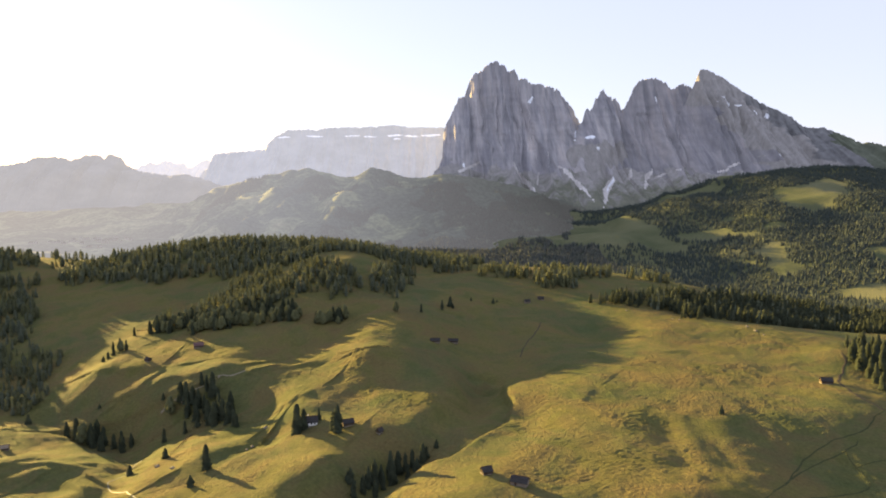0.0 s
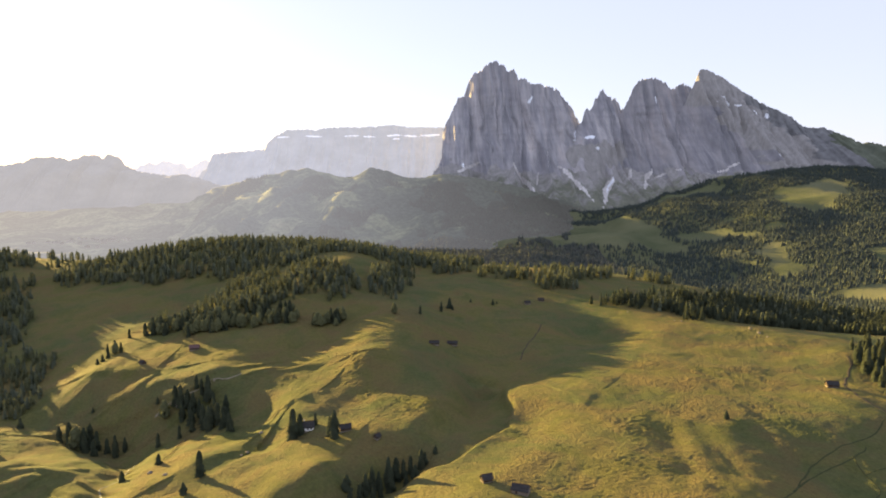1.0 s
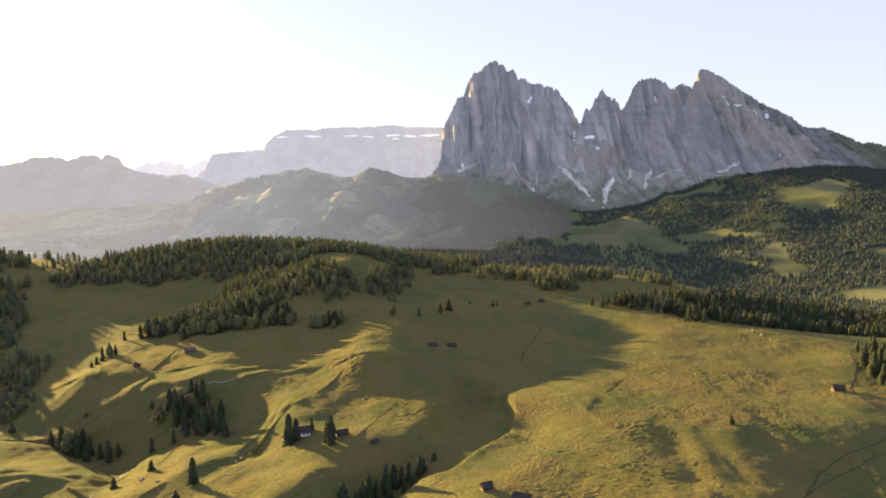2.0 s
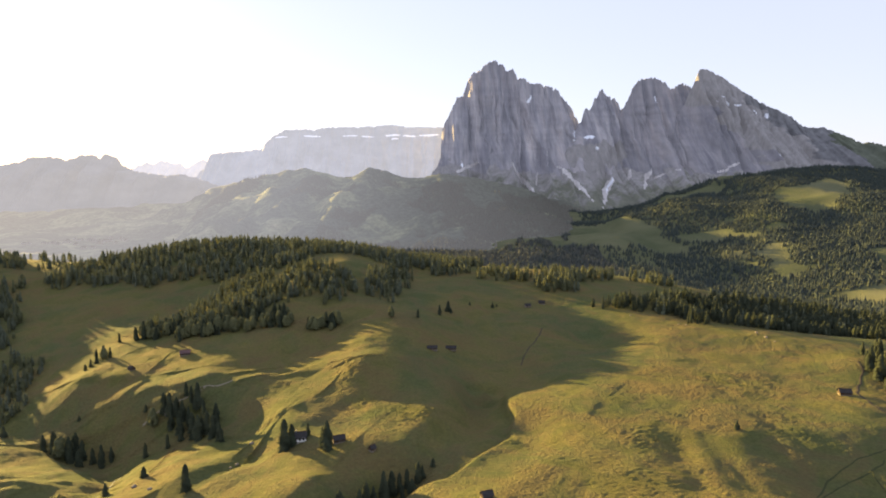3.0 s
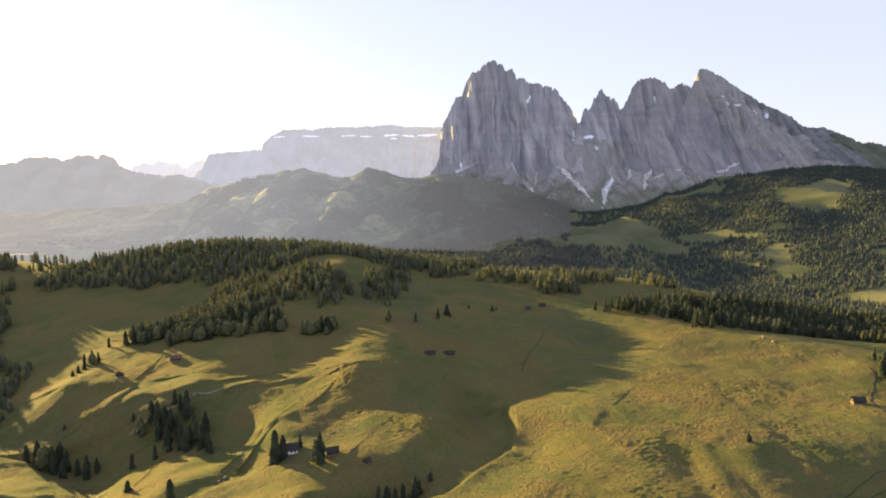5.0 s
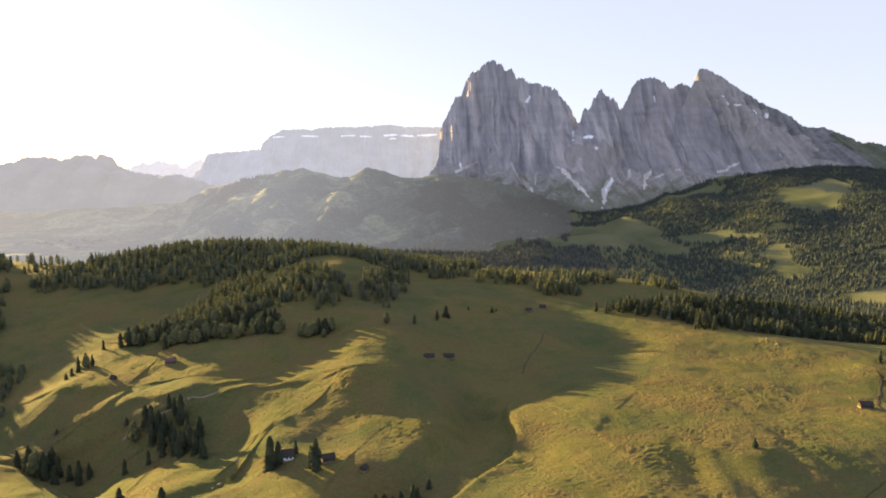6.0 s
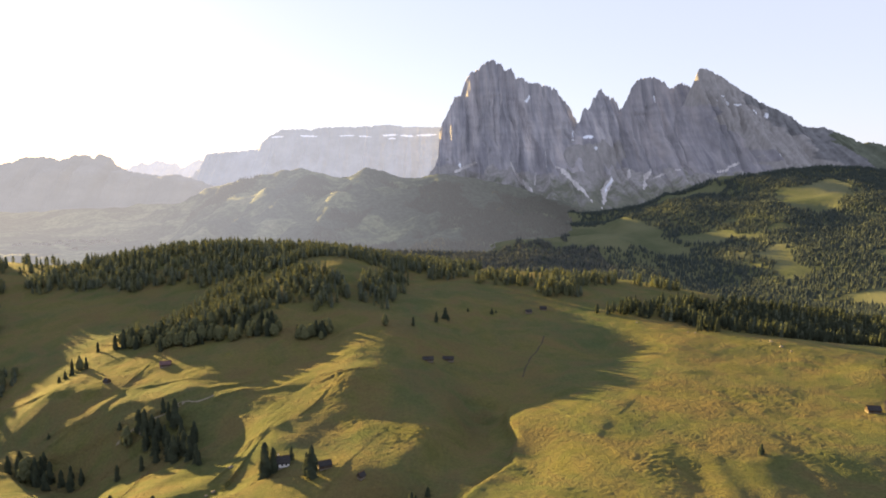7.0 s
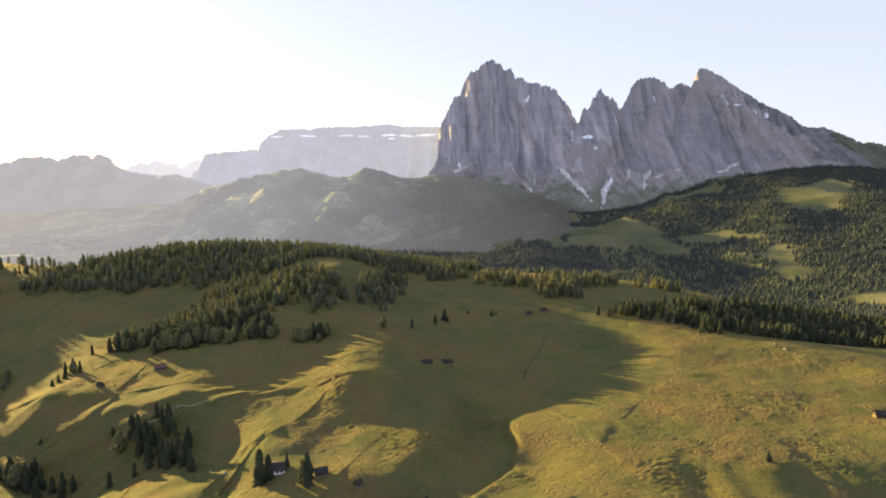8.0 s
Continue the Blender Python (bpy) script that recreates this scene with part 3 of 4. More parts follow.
def massif(name, points, y0, y1, foot, depth, apron, rough, jag, seed, mats, label, step=5.0, rows=130, cliff=0.68, patches=(), flute=1.0, turf_from=None, hook=None):
    xs = np.arange(points[0][0], points[-1][0] + step, step)
    top = crest(points, xs, jag, seed)
    yc = np.interp(xs, [xs[0], xs[-1]], [y0, y1])
    if hook:
        nearer = 1 - hook[1] / (1 + np.exp((xs - hook[0]) / 40)) / yc
        xs, yc, top = xs * nearer, yc * nearer, 170 + (top - 170) * nearer
    v = np.linspace(0, 1, rows)[:, None]
    foot_z = np.minimum(foot + 55 * (0.55 - 1.6 * np.abs(fbm(xs / 120, xs * 0, 3, seed + 3))), top - 10)
    cl = np.clip(v / cliff, 0, 1)
    ta = np.clip((v - cliff) / (1 - cliff), 0, 1)
    tall = np.clip((top - foot_z) / 500, 0.05, 1.5)
    Z = top + (foot_z - top) * cl
    Z = Z - ta * (foot_z - (foot - 330))
    Y = yc - depth * (0.75 + 0.3 * np.minimum(1, tall)) * cl ** 1.25 - apron * ta
    X = np.broadcast_to(xs, Z.shape).copy()
    u = X + 0.05 * Z
    ridged = 1 - 2 * np.abs(fbm(u / 170, Z / 900, 3, seed + 20))
    pillar = -0.7 + 2.4 * np.abs(fbm(u / 78 + 0.25 * fbm(X / 200, Z / 200, 2, seed + 15), Z / 1300, 2, seed + 30))
    crack = -0.6 + 2.2 * np.abs(fbm(u / 33 + 0.4 * fbm(X / 90, Z / 150, 2, seed + 16), Z / 700, 2, seed + 35))
    fine = fbm(u / 42, Z / 260, 4, seed + 40, 0.6)
    ledge = fbm(X / 400, Z / 26, 3, seed + 60)
    amp = rough * np.minimum(1, 0.12 + cl * 2.2) * (1 - 0.75 * ta) * np.minimum(1, tall + 0.15)
    Y = Y - amp * (flute * (30 * ridged + 46 * pillar + 17 * crack) + 8 * fine + 6 * ledge)
    X = X + amp * 14 * fbm(u / 60, Z / 120, 3, seed + 80)
    Z = Z + rough * 6 * fine * np.minimum(1, v * 8)
    back_v = np.linspace(0, 1, 14)[1:, None]
    XB = np.broadcast_to(xs, (13, len(xs)))
    YB = yc + 420 * back_v + 0 * xs
    ZB = top - (top - (foot - 330)) * back_v ** 0.8
    X, Y, Z = (np.concatenate([b[::-1], a]) for a, b in ((X, XB), (Y, YB), (Z, ZB)))
    cx, cz = (X[:-1, :-1] + X[1:, 1:]) / 2, (Z[:-1, :-1] + Z[1:, 1:]) / 2
    pick = np.zeros(cx.shape)
    if len(mats) > 1:
        soft = np.clip((foot - cz + 40 * fbm(cx / 60, cz / 60, 3, seed + 7)) / 60, 0, 1)
        pick[(soft > 0.5)] = 1
    for px, pz, rx, rz, lean, slot in patches:
        du = (cx - px) - lean * (cz - pz)
        inside = (du / rx) ** 2 + ((cz - pz) / rz) ** 2 + 0.4 * fbm(cx / 22, cz / 22, 3, seed + 9) < 0.8
        pick[inside & (np.arange(len(cx))[:, None] > 12)] = slot
    if turf_from:
        bound = cx + 0.7 * (cz - 400) + 110 * fbm(cx / 150, cz / 60, 4, seed + 12)
        pick[(bound > turf_from - 330) & (pick == 0)] = 1
        pick[(bound > turf_from) & (pick < 2)] = 5
        pick[cx + 60 * fbm(cx / 90, cz / 60, 4, seed + 13) > turf_from + 250] = 4
    ob = sheet(name, X, Y, Z, mats, pick)
    return tagged(ob, label, "mountain", kind="structure")


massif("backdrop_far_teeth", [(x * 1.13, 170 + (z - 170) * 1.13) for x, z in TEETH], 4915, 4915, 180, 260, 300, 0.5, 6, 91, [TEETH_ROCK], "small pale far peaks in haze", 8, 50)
massif("backdrop_plateau", PLATEAU, 4580, 4600, 330, 140, 420, 0.45, 4, 71, [HAZED_ROCK, HAZED_ROCK, FAR_SNOW], "flat-topped rock plateau with a snowy ledge, far off in haze", 6, 90,
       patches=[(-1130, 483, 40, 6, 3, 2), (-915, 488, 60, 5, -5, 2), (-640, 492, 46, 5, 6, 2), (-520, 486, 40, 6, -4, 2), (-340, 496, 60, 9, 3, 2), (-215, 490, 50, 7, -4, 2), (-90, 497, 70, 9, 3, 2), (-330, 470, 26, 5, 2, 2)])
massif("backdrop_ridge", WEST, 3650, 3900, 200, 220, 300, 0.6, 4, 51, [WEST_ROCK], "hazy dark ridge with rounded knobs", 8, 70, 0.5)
FOOT_RIDGES = [
    (3200, 0.34, [(-2000, -230), (-1872, -164), (-1640, -64), (-1353, 40), (-1124, 141), (-926, 180), (-784, 225), (-658, 236), (-505, 197), (-449, 180), (-350, 233), (-224, 197), (-27, 200), (197, 192), (338, 164), (508, 110), (650, 60), (764, 23), (907, -28), (1051, -85), (1300, -220)]),
    (2800, 0.30, [(-1500, -190), (-1314, -122), (-1064, -60), (-814, 7), (-615, 64), (-442, 125), (-294, 142), (-48, 155), (173, 130), (420, 81), (569, 32), (694, -23), (820, -85), (1100, -180)]),
    (2450, 0.16, [(-1100, -160), (-823, -85), (-562, -52), (-302, -9), (-86, 38), (44, 58), (260, 54), (411, 28), (520, -11), (608, -59), (860, -180)]),
]


def foothill_height(X, Y):
    Z = -70 + 60 * np.clip((Y - 2700) / 800, 0, 1) * np.clip((-1500 - X) / 900, 0, 1) - 0.5 * np.maximum(0, 2150 - Y) - 0.5 * np.maximum(0, X + 1150)
    for yc, fall, line in FOOT_RIDGES:
        bend = 90 * fbm(X / 420, X * 0 + yc, 3, int(yc))
        top = np.interp(X, [p[0] for p in line], [p[1] for p in line]) + 5 * fbm(X / 60, X * 0, 3, 7)
        away = np.abs(Y - yc - bend) * (1 + 0.25 * fbm(X / 160, Y / 400, 3, 77))
        Z = np.maximum(Z, top - fall * away - 0.12 * np.minimum(away, 160) * (1 + fbm(X / 110, Y / 260, 3, 78)))
    Z = Z + 9 * fbm(X / 130, Y / 130, 5, 79, 0.6)
    return np.where(X < -1150, np.maximum(Z, land(X, Y) + 10 - 0.6 * np.maximum(0, 2150 - Y)), Z)


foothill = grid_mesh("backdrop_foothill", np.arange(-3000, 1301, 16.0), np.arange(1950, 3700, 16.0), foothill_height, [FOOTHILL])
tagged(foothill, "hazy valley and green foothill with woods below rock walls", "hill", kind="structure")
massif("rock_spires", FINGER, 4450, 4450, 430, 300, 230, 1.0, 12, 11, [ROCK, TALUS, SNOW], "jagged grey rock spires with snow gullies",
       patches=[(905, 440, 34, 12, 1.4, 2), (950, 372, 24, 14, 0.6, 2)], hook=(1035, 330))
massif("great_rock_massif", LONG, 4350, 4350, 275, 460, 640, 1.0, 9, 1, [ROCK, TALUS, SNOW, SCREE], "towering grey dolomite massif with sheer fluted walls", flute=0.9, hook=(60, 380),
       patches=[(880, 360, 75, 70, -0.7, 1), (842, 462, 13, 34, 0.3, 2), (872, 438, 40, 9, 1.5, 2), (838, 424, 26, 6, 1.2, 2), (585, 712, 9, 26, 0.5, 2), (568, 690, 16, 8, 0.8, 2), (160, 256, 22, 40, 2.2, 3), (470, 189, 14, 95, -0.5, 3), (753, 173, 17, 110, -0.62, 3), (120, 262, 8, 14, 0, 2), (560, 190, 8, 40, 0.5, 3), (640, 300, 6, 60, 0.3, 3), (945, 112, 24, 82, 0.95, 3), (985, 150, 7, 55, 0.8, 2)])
massif("twin_rock_peak", GROH, 4300, 4250, 262, 420, 640, 1.0, 9, 21, [LESS_HAZED_ROCK, TALUS, SNOW, SCREE], "broad grey twin-topped rock peak with fluted walls",
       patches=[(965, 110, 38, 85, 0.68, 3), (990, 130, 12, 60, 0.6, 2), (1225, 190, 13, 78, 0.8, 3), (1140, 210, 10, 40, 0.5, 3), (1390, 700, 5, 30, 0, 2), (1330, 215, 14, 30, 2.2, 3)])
massif("slab_mountain", FLAT, 4200, 3650, 255, 420, 640, 1.0, 4, 41, [LESS_HAZED_ROCK, TALUS, SNOW, SCREE, SCRUB, SLAB], "sloping slab-sided grey mountain with snow streaks",
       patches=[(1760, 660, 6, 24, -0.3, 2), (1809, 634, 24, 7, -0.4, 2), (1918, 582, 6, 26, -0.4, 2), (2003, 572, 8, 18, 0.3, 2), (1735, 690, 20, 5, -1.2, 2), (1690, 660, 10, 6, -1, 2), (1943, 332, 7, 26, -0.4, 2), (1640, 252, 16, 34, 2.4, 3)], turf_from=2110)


# ---- trees ----
def spruce_arrays(height, radius, sprays, rng, levels=0.9, base=0.08):
    verts, faces = [], []

    def add(points, polys):
        k = len(verts)
        verts.extend(points)
        faces.extend([tuple(k + i for i in p) for p in polys])
    for i in range(sprays):
        h = base + (0.99 - base) * ((i + rng.random()) / sprays) ** 0.9
        a = i * 2.39996 + rng.uniform(-0.5, 0.5)
        r = radius * (1 - h) ** levels * rng.uniform(0.55, 1.2) * (0.9 + 0.25 * math.sin(9 * h + 2 * a)) + 0.04 * radius
        w = r * rng.uniform(0.38, 0.55) + 0.05 * radius
        z = h * height
        ca, sa = math.cos(a), math.sin(a)
        drop = r * rng.uniform(0.15, 0.55)
        rise = height / sprays * 3 + r * 0.28

        def at(d, s, dz):
            return (ca * d - sa * s, sa * d + ca * s, z + dz)
        add([at(0, 0, rise), at(r * 0.62, w, -drop * 0.5), at(r, 0, -drop), at(r * 0.62, -w, -drop * 0.5), at(r * 0.55, 0, rise * 0.45)],
            [(0, 1, 4), (1, 2, 4), (2, 3, 4), (3, 0, 4)])
    add([(0, 0, height), (0.08 * radius, 0, height * 0.9), (-0.04 * radius, 0.07 * radius, height * 0.9), (-0.04 * radius, -0.07 * radius, height * 0.9)],
        [(0, 1, 2), (0, 2, 3), (0, 3, 1)])
    return verts, faces


def clump_arrays(height, radius, clumps, rng, low=0.06):
    """A rounded crown of many small leaf clumps with gaps between them."""
    verts, faces = [], []
    mid, half = height * (0.5 + low / 2), height * (0.5 - low / 2)
    lump = [(rng.uniform(-1, 1), rng.uniform(-1, 1), rng.uniform(-1, 1), rng.uniform(0.75, 1.2)) for i in range(5)]
    for i in range(clumps):
        u = 1 - 2 * (i + rng.random()) / clumps
        a = i * 2.39996 + rng.uniform(-0.4, 0.4)
        flat = math.sqrt(max(0.0, 1 - u * u)) ** 0.8
        d = Vector((math.cos(a) * flat, math.sin(a) * flat, u))
        swell = 1 + 0.22 * sum(max(0, d.dot(Vector(q[:3]))) ** 3 * (q[3] - 0.95) * 3 for q in lump)
        wide = radius * (1.18 - 0.72 * (u + 1) / 2)
        k = swell * rng.uniform(0.72, 1.08)
        p = Vector((d.x * wide * k, d.y * wide * k, mid + u * half * min(1.0, k)))
        out = Vector((d.x, d.y, d.z * 0.6 + 0.25)).normalized()
        side = out.cross(Vector((rng.uniform(-1, 1), rng.uniform(-1, 1), rng.uniform(0.2, 1)))).normalized()
        up = out.cross(side)
        s1, s2 = radius * rng.uniform(0.26, 0.46), radius * rng.uniform(0.26, 0.46)
        n = len(verts)
        for c, e in ((1, 0.3), (-0.2, 1), (-1, -0.2), (0.3, -1)):
            q = p + side * (s1 * c) + up * (s2 * e) - out * (radius * 0.10 * rng.random())
            verts.append(tuple(q))
        verts.append(tuple(p + out * radius * 0.14))
        faces += [(n + 4, n, n + 1), (n + 4, n + 1, n + 2), (n + 4, n + 2, n + 3), (n + 4, n + 3, n)]
    return verts, faces


def star_tree(rng):
    """A small crown of two ragged skirts and a tip, for woods far off."""
    verts, faces, h, n = [], [], rng.uniform(11, 16), 7
    for z0, z1, r in ((0.0, 0.62, rng.uniform(3.0, 3.9)), (0.34, 1.0, rng.uniform(2.0, 2.7))):
        k = len(verts)
        verts.append((0, 0, z1 * h))
        for i in range(n):
            a, q = 6.283 * i / n + rng.uniform(-0.2, 0.2), r * rng.uniform(0.65, 1.15)
            verts.append((q * math.cos(a), q * math.sin(a), z0 * h + rng.uniform(-0.6, 0.6)))
        faces += [(k, k + 1 + i, k + 1 + (i + 1) % n) for i in range(n)]
    return verts, faces


def forest(name, places, templates, larch, label, leaves=None):
    """places: rows of x, y, z, scale, turn; one joined mesh."""
    all_v, all_f, slots, k = [], [], [], 0
    temp = [(np.array(v), np.array([f for f in fs])) for v, fs in templates]
    for i, (x, y, z, s, turn) in enumerate(places):
        v, f = temp[i % len(temp)]
        c, sn = math.cos(turn), math.sin(turn)
        q = np.stack([v[:, 0] * c - v[:, 1] * sn, v[:, 0] * sn + v[:, 1] * c, v[:, 2]], -1) * s + (x, y, z)
        all_v.append(q)
        all_f.append(f + k)
        slots.append(np.full(len(f), (i * 7919 % 10) / 10 < larch, dtype=np.int32))
        k += len(v)
    V, Fc = np.concatenate(all_v), np.concatenate(all_f)
    me = bpy.data.meshes.new(name)
    me.vertices.add(len(V))
    me.vertices.foreach_set("co", V.astype(np.float32).ravel())
    me.loops.add(Fc.size)
    me.loops.foreach_set("vertex_index", Fc.ravel().astype(np.int32))
    me.polygons.add(len(Fc))
    me.polygons.foreach_set("loop_start", np.arange(0, Fc.size, 3, dtype=np.int32))
    for m in leaves or (HAZED_SPRUCE, LARCH):
        me.materials.append(m)
    me.polygons.foreach_set("material_index", np.concatenate(slots))
    me.update(calc_edges=True)
    me.validate()
    return tagged(new(name, me), label, "forest", kind="stuff")


rng = random.Random(4)
FOREST_TREES = [clump_arrays(rng.uniform(12, 16), rng.uniform(2.5, 3.3), 56, rng, 0.03) for i in range(6)]
FOREST_TREES += [spruce_arrays(rng.uniform(13, 17.5), rng.uniform(2.6, 3.3), 60, rng, rng.uniform(0.5, 0.75), 0.02) for i in range(6)]
FAR_TREES = [star_tree(rng) for i in range(6)]


def inside(x, y, outline):
    """Which points lie within a closed outline."""
    odd = np.zeros(x.shape, bool)
    for (ax, ay), (bx, by) in zip(outline, outline[1:] + outline[:1]):
        cross = (ay > y) != (by > y)
        odd ^= cross & (x < ax + (y - ay) * (bx - ax) / (by - ay if by != ay else 1e-6))
    return odd


def scatter(outlines, spacing, seed, thin=-0.9, ragged=10.0):
    """Trees at random within ragged outlines, some left out where the wood is thin."""
    r = np.random.RandomState(seed)
    out = []
    for line in outlines:
        x0, x1 = min(p[0] for p in line) - 15, max(p[0] for p in line) + 15
        y0, y1 = min(p[1] for p in line) - 15, max(p[1] for p in line) + 15
        n = int((x1 - x0) * (y1 - y0) / spacing ** 2)
        x, y = r.uniform(x0, x1, n), r.uniform(y0, y1, n)
        keep = inside(x + ragged * fbm(x / 30, y / 30, 2, 61), y + 1.5 * ragged * fbm(x / 30, y / 30, 2, 62), line)
        keep &= fbm(x / 26, y / 34, 3, 77) > thin
        x, y = x[keep], y[keep]
        z = land(x, y) - 0.3
        out += list(zip(x, y, z, r.uniform(0.6, 1.18, len(x)), r.uniform(0, 6.28, len(x))))
    return out


RIDGE_WOOD = [[(-545, 890), (-535, 872), (-450, 853), (-362, 846), (-332, 846), (-276, 841), (-205, 838), (-172, 905), (-120, 905), (-84, 885), (-37, 940), (20, 945), (60, 1010), (0, 1090), (-200, 1075), (-400, 1030), (-520, 985)]]
MID_WOOD = [[(-312, 655), (-285, 622), (-246, 602), (-226, 606), (-236, 650), (-270, 690), (-306, 690)],
            [(-228, 611), (-199, 614), (-145, 612), (-131, 648), (-110, 675), (-97, 729), (-105, 774), (-130, 800), (-190, 805), (-186, 738), (-216, 718), (-236, 690)],
            [(-92, 770), (-80, 718), (-60, 680), (-47, 723), (-31, 813), (-36, 860), (-64, 849), (-87, 815)],
            [(-134, 612), (-124, 603), (-99, 603), (-97, 637), (-117, 645)],
            [(-262, 770), (-215, 740), (-200, 800), (-240, 835)], [(-275, 700), (-240, 655), (-224, 690), (-236, 740), (-262, 745)]]
EAST_RIDGE_WOOD = [[(-14, 897), (51, 862), (126, 858), (184, 858), (240, 884), (245, 925), (130, 930), (-10, 945)],
                   [(122, 862), (128, 815), (172, 811), (184, 865)], [(255, 890), (325, 880), (330, 915), (260, 915)]]
EAST_WOOD = [[(170, 738), (223, 716), (273, 668), (339, 660), (416, 668), (475, 655), (640, 720), (700, 880), (520, 910), (404, 870), (290, 790), (200, 765)]]
WEST_WOOD = [[(-640, 840), (-567, 868), (-500, 753), (-462, 688), (-400, 632), (-352, 550), (-350, 505), (-420, 500), (-520, 600), (-620, 760)]]
FAR_WEST_WOOD = [[(-720, 930), (-640, 905), (-590, 925), (-560, 1010), (-640, 1060), (-760, 1020)]]
forest("ridge_forest", scatter(RIDGE_WOOD, 6.4, 1), FOREST_TREES, 0.5, "dark mixed spruce and larch wood along a ridge")
HILLSIDE = scatter(MID_WOOD, 6.2, 2, -0.5, 6.0)
FRONT_ROW = sorted(HILLSIDE, key=lambda p: p[1])[:190]
forest("hillside_forest", [p for p in HILLSIDE if p not in FRONT_ROW], FOREST_TREES, 0.6, "larch and spruce wood on a shaded hillside")
forest("meadow_edge_forest", scatter(EAST_RIDGE_WOOD, 7.0, 3, -0.5, 6.0), FOREST_TREES, 0.7, "line of larch and spruce at the meadow's edge")
# dark needle copy also stands in for this wood's shade
forest("sunken_forest", scatter(EAST_WOOD, 6.4, 5), FOREST_TREES, 0.1, "dense dark spruce wood in a dip behind the meadow", (DARK_SPRUCE, HAZED_SPRUCE))
forest("valley_forest", [(x, y, z, size * (0.75 if y < 700 else 1), turn) for x, y, z, size, turn in scatter(WEST_WOOD, 6.6, 6, -0.7) + scatter(FAR_WEST_WOOD, 7.5, 7, 0.1)], FOREST_TREES, 0.45, "dark spruce wood in a shaded side valley")

# woods on the far slopes, broken by clearings
CLEARINGS = [[(395, 2090), (500, 2480), (671, 2470), (770, 2260), (752, 2065), (820, 1997), (691, 1935), (535, 1940)],
             [(900, 2790), (1072, 2890), (1220, 2760), (1190, 2650), (1026, 2740)],
             [(1170, 2180), (1280, 2490), (1560, 2560), (1520, 2300), (1240, 2120)],
             [(874, 1860), (990, 1830), (930, 1584), (840, 1590), (905, 1734)],
             [(850, 1425), (931, 1440), (1100, 1400), (1060, 1290), (900, 1310)],
             [(1124, 1663), (1261, 1660), (1189, 1533), (1080, 1533)]]


def far_wood(seed, count, x0, x1, y0, y1, cover):
    r = np.random.RandomState(seed)
    x, y = r.uniform(x0, x1, count), r.uniform(y0, y1, count)
    # fewer trees westwards, so that paler ground stands in for haze
    keep = (fbm(x / 260, y / 260, 4, seed) > cover) & (r.uniform(0, 1, count) < np.clip((x + 300) / 1400, 0.2, 1) ** 1.6 + 0.5 * (seed == 22))
    for line in CLEARINGS:
        keep &= ~inside(x + 20 * fbm(x / 60, y / 60, 2, 3), y + 30 * fbm(x / 60, y / 60, 2, 4), line)
    x, y = x[keep], y[keep]
    bare = land(x, y) > foothill_height(x, y) + 22
    x, y = x[bare | (y < 1950)], y[bare | (y < 1950)]
    top = land(x, y) - 0.4
    return list(zip(x, y, top, r.uniform(0.7, 1.25, len(x)), r.uniform(0, 6.28, len(x))))


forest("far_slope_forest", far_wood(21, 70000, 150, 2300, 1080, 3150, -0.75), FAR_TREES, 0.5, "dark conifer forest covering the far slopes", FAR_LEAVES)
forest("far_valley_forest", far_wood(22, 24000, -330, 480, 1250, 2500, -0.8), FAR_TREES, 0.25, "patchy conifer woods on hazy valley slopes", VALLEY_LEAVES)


def foothill_wood(seed, count):
    """Patches of wood on the hazy foothill."""
    r = np.random.RandomState(seed)
    x, y = r.uniform(-1100, 700, count), r.uniform(1980, 3150, count)
    keep = fbm(x / 190, y / 240, 4, 41) > np.clip(0.05 - (x + 300) / 700, -0.55, 0.3)
    x, y = x[keep], y[keep]
    z = foothill_height(x, y)
    up = z > land(x, y) + 2
    x, y, z = x[up], y[up], z[up]
    return list(zip(x, y, z - 2.0, r.uniform(0.7, 1.2, len(x)), r.uniform(0, 6.28, len(x))))


forest("foothill_forest", foothill_wood(31, 42000), FAR_TREES, 0.3, "conifer woods on the foothill with haze painted as glow", VALE_LEAVES)


# ---- single trees ----
def part(name, verts, faces, mat, parent, label=""):
    me = bpy.data.meshes.new(name)
    me.from_pydata(verts, [], faces)
    me.materials.append(mat)
    me.update()
    ob = new(name, me)
    ob.parent = parent
    return tagged(ob, label)


def trunk_arrays(height, r0):
    v, f, n = [], [], 7
    for k, (z, r) in enumerate(((-0.6, r0 * 1.4), (0.4, r0), (height * 0.5, r0 * 0.6), (height * 0.97, r0 * 0.12))):
        v += [(r * math.cos(6.283 * i / n), r * math.sin(6.283 * i / n), z) for i in range(n)]
    for k in range(3):
        f += [(k * n + i, k * n + (i + 1) % n, k * n + n + (i + 1) % n, k * n + n + i) for i in range(n)]
    return v, f


def conifer(name, height, radius, sprays, mat, seed, label, category="tree", levels=0.85, base=0.06):
    r = random.Random(seed)
    tree = new(name)
    part("trunk", *trunk_arrays(height * 0.95, height * 0.018), BARK, tree)
    part("crown", *spruce_arrays(height, radius, sprays, r, levels, base), mat, tree)
    return tagged(tree, label, category, "single trees on the meadow")


def larch(height, radius, clumps, seed, label):
    r = random.Random(seed)
    tree = new("larch_tree")
    part("trunk", *trunk_arrays(height * 0.85, height * 0.02), BARK, tree)
    part("crown", *clump_arrays(height, radius, clumps, r, 0.1), LARCH, tree)
    return tagged(tree, label, "tree", "single trees on the meadow")


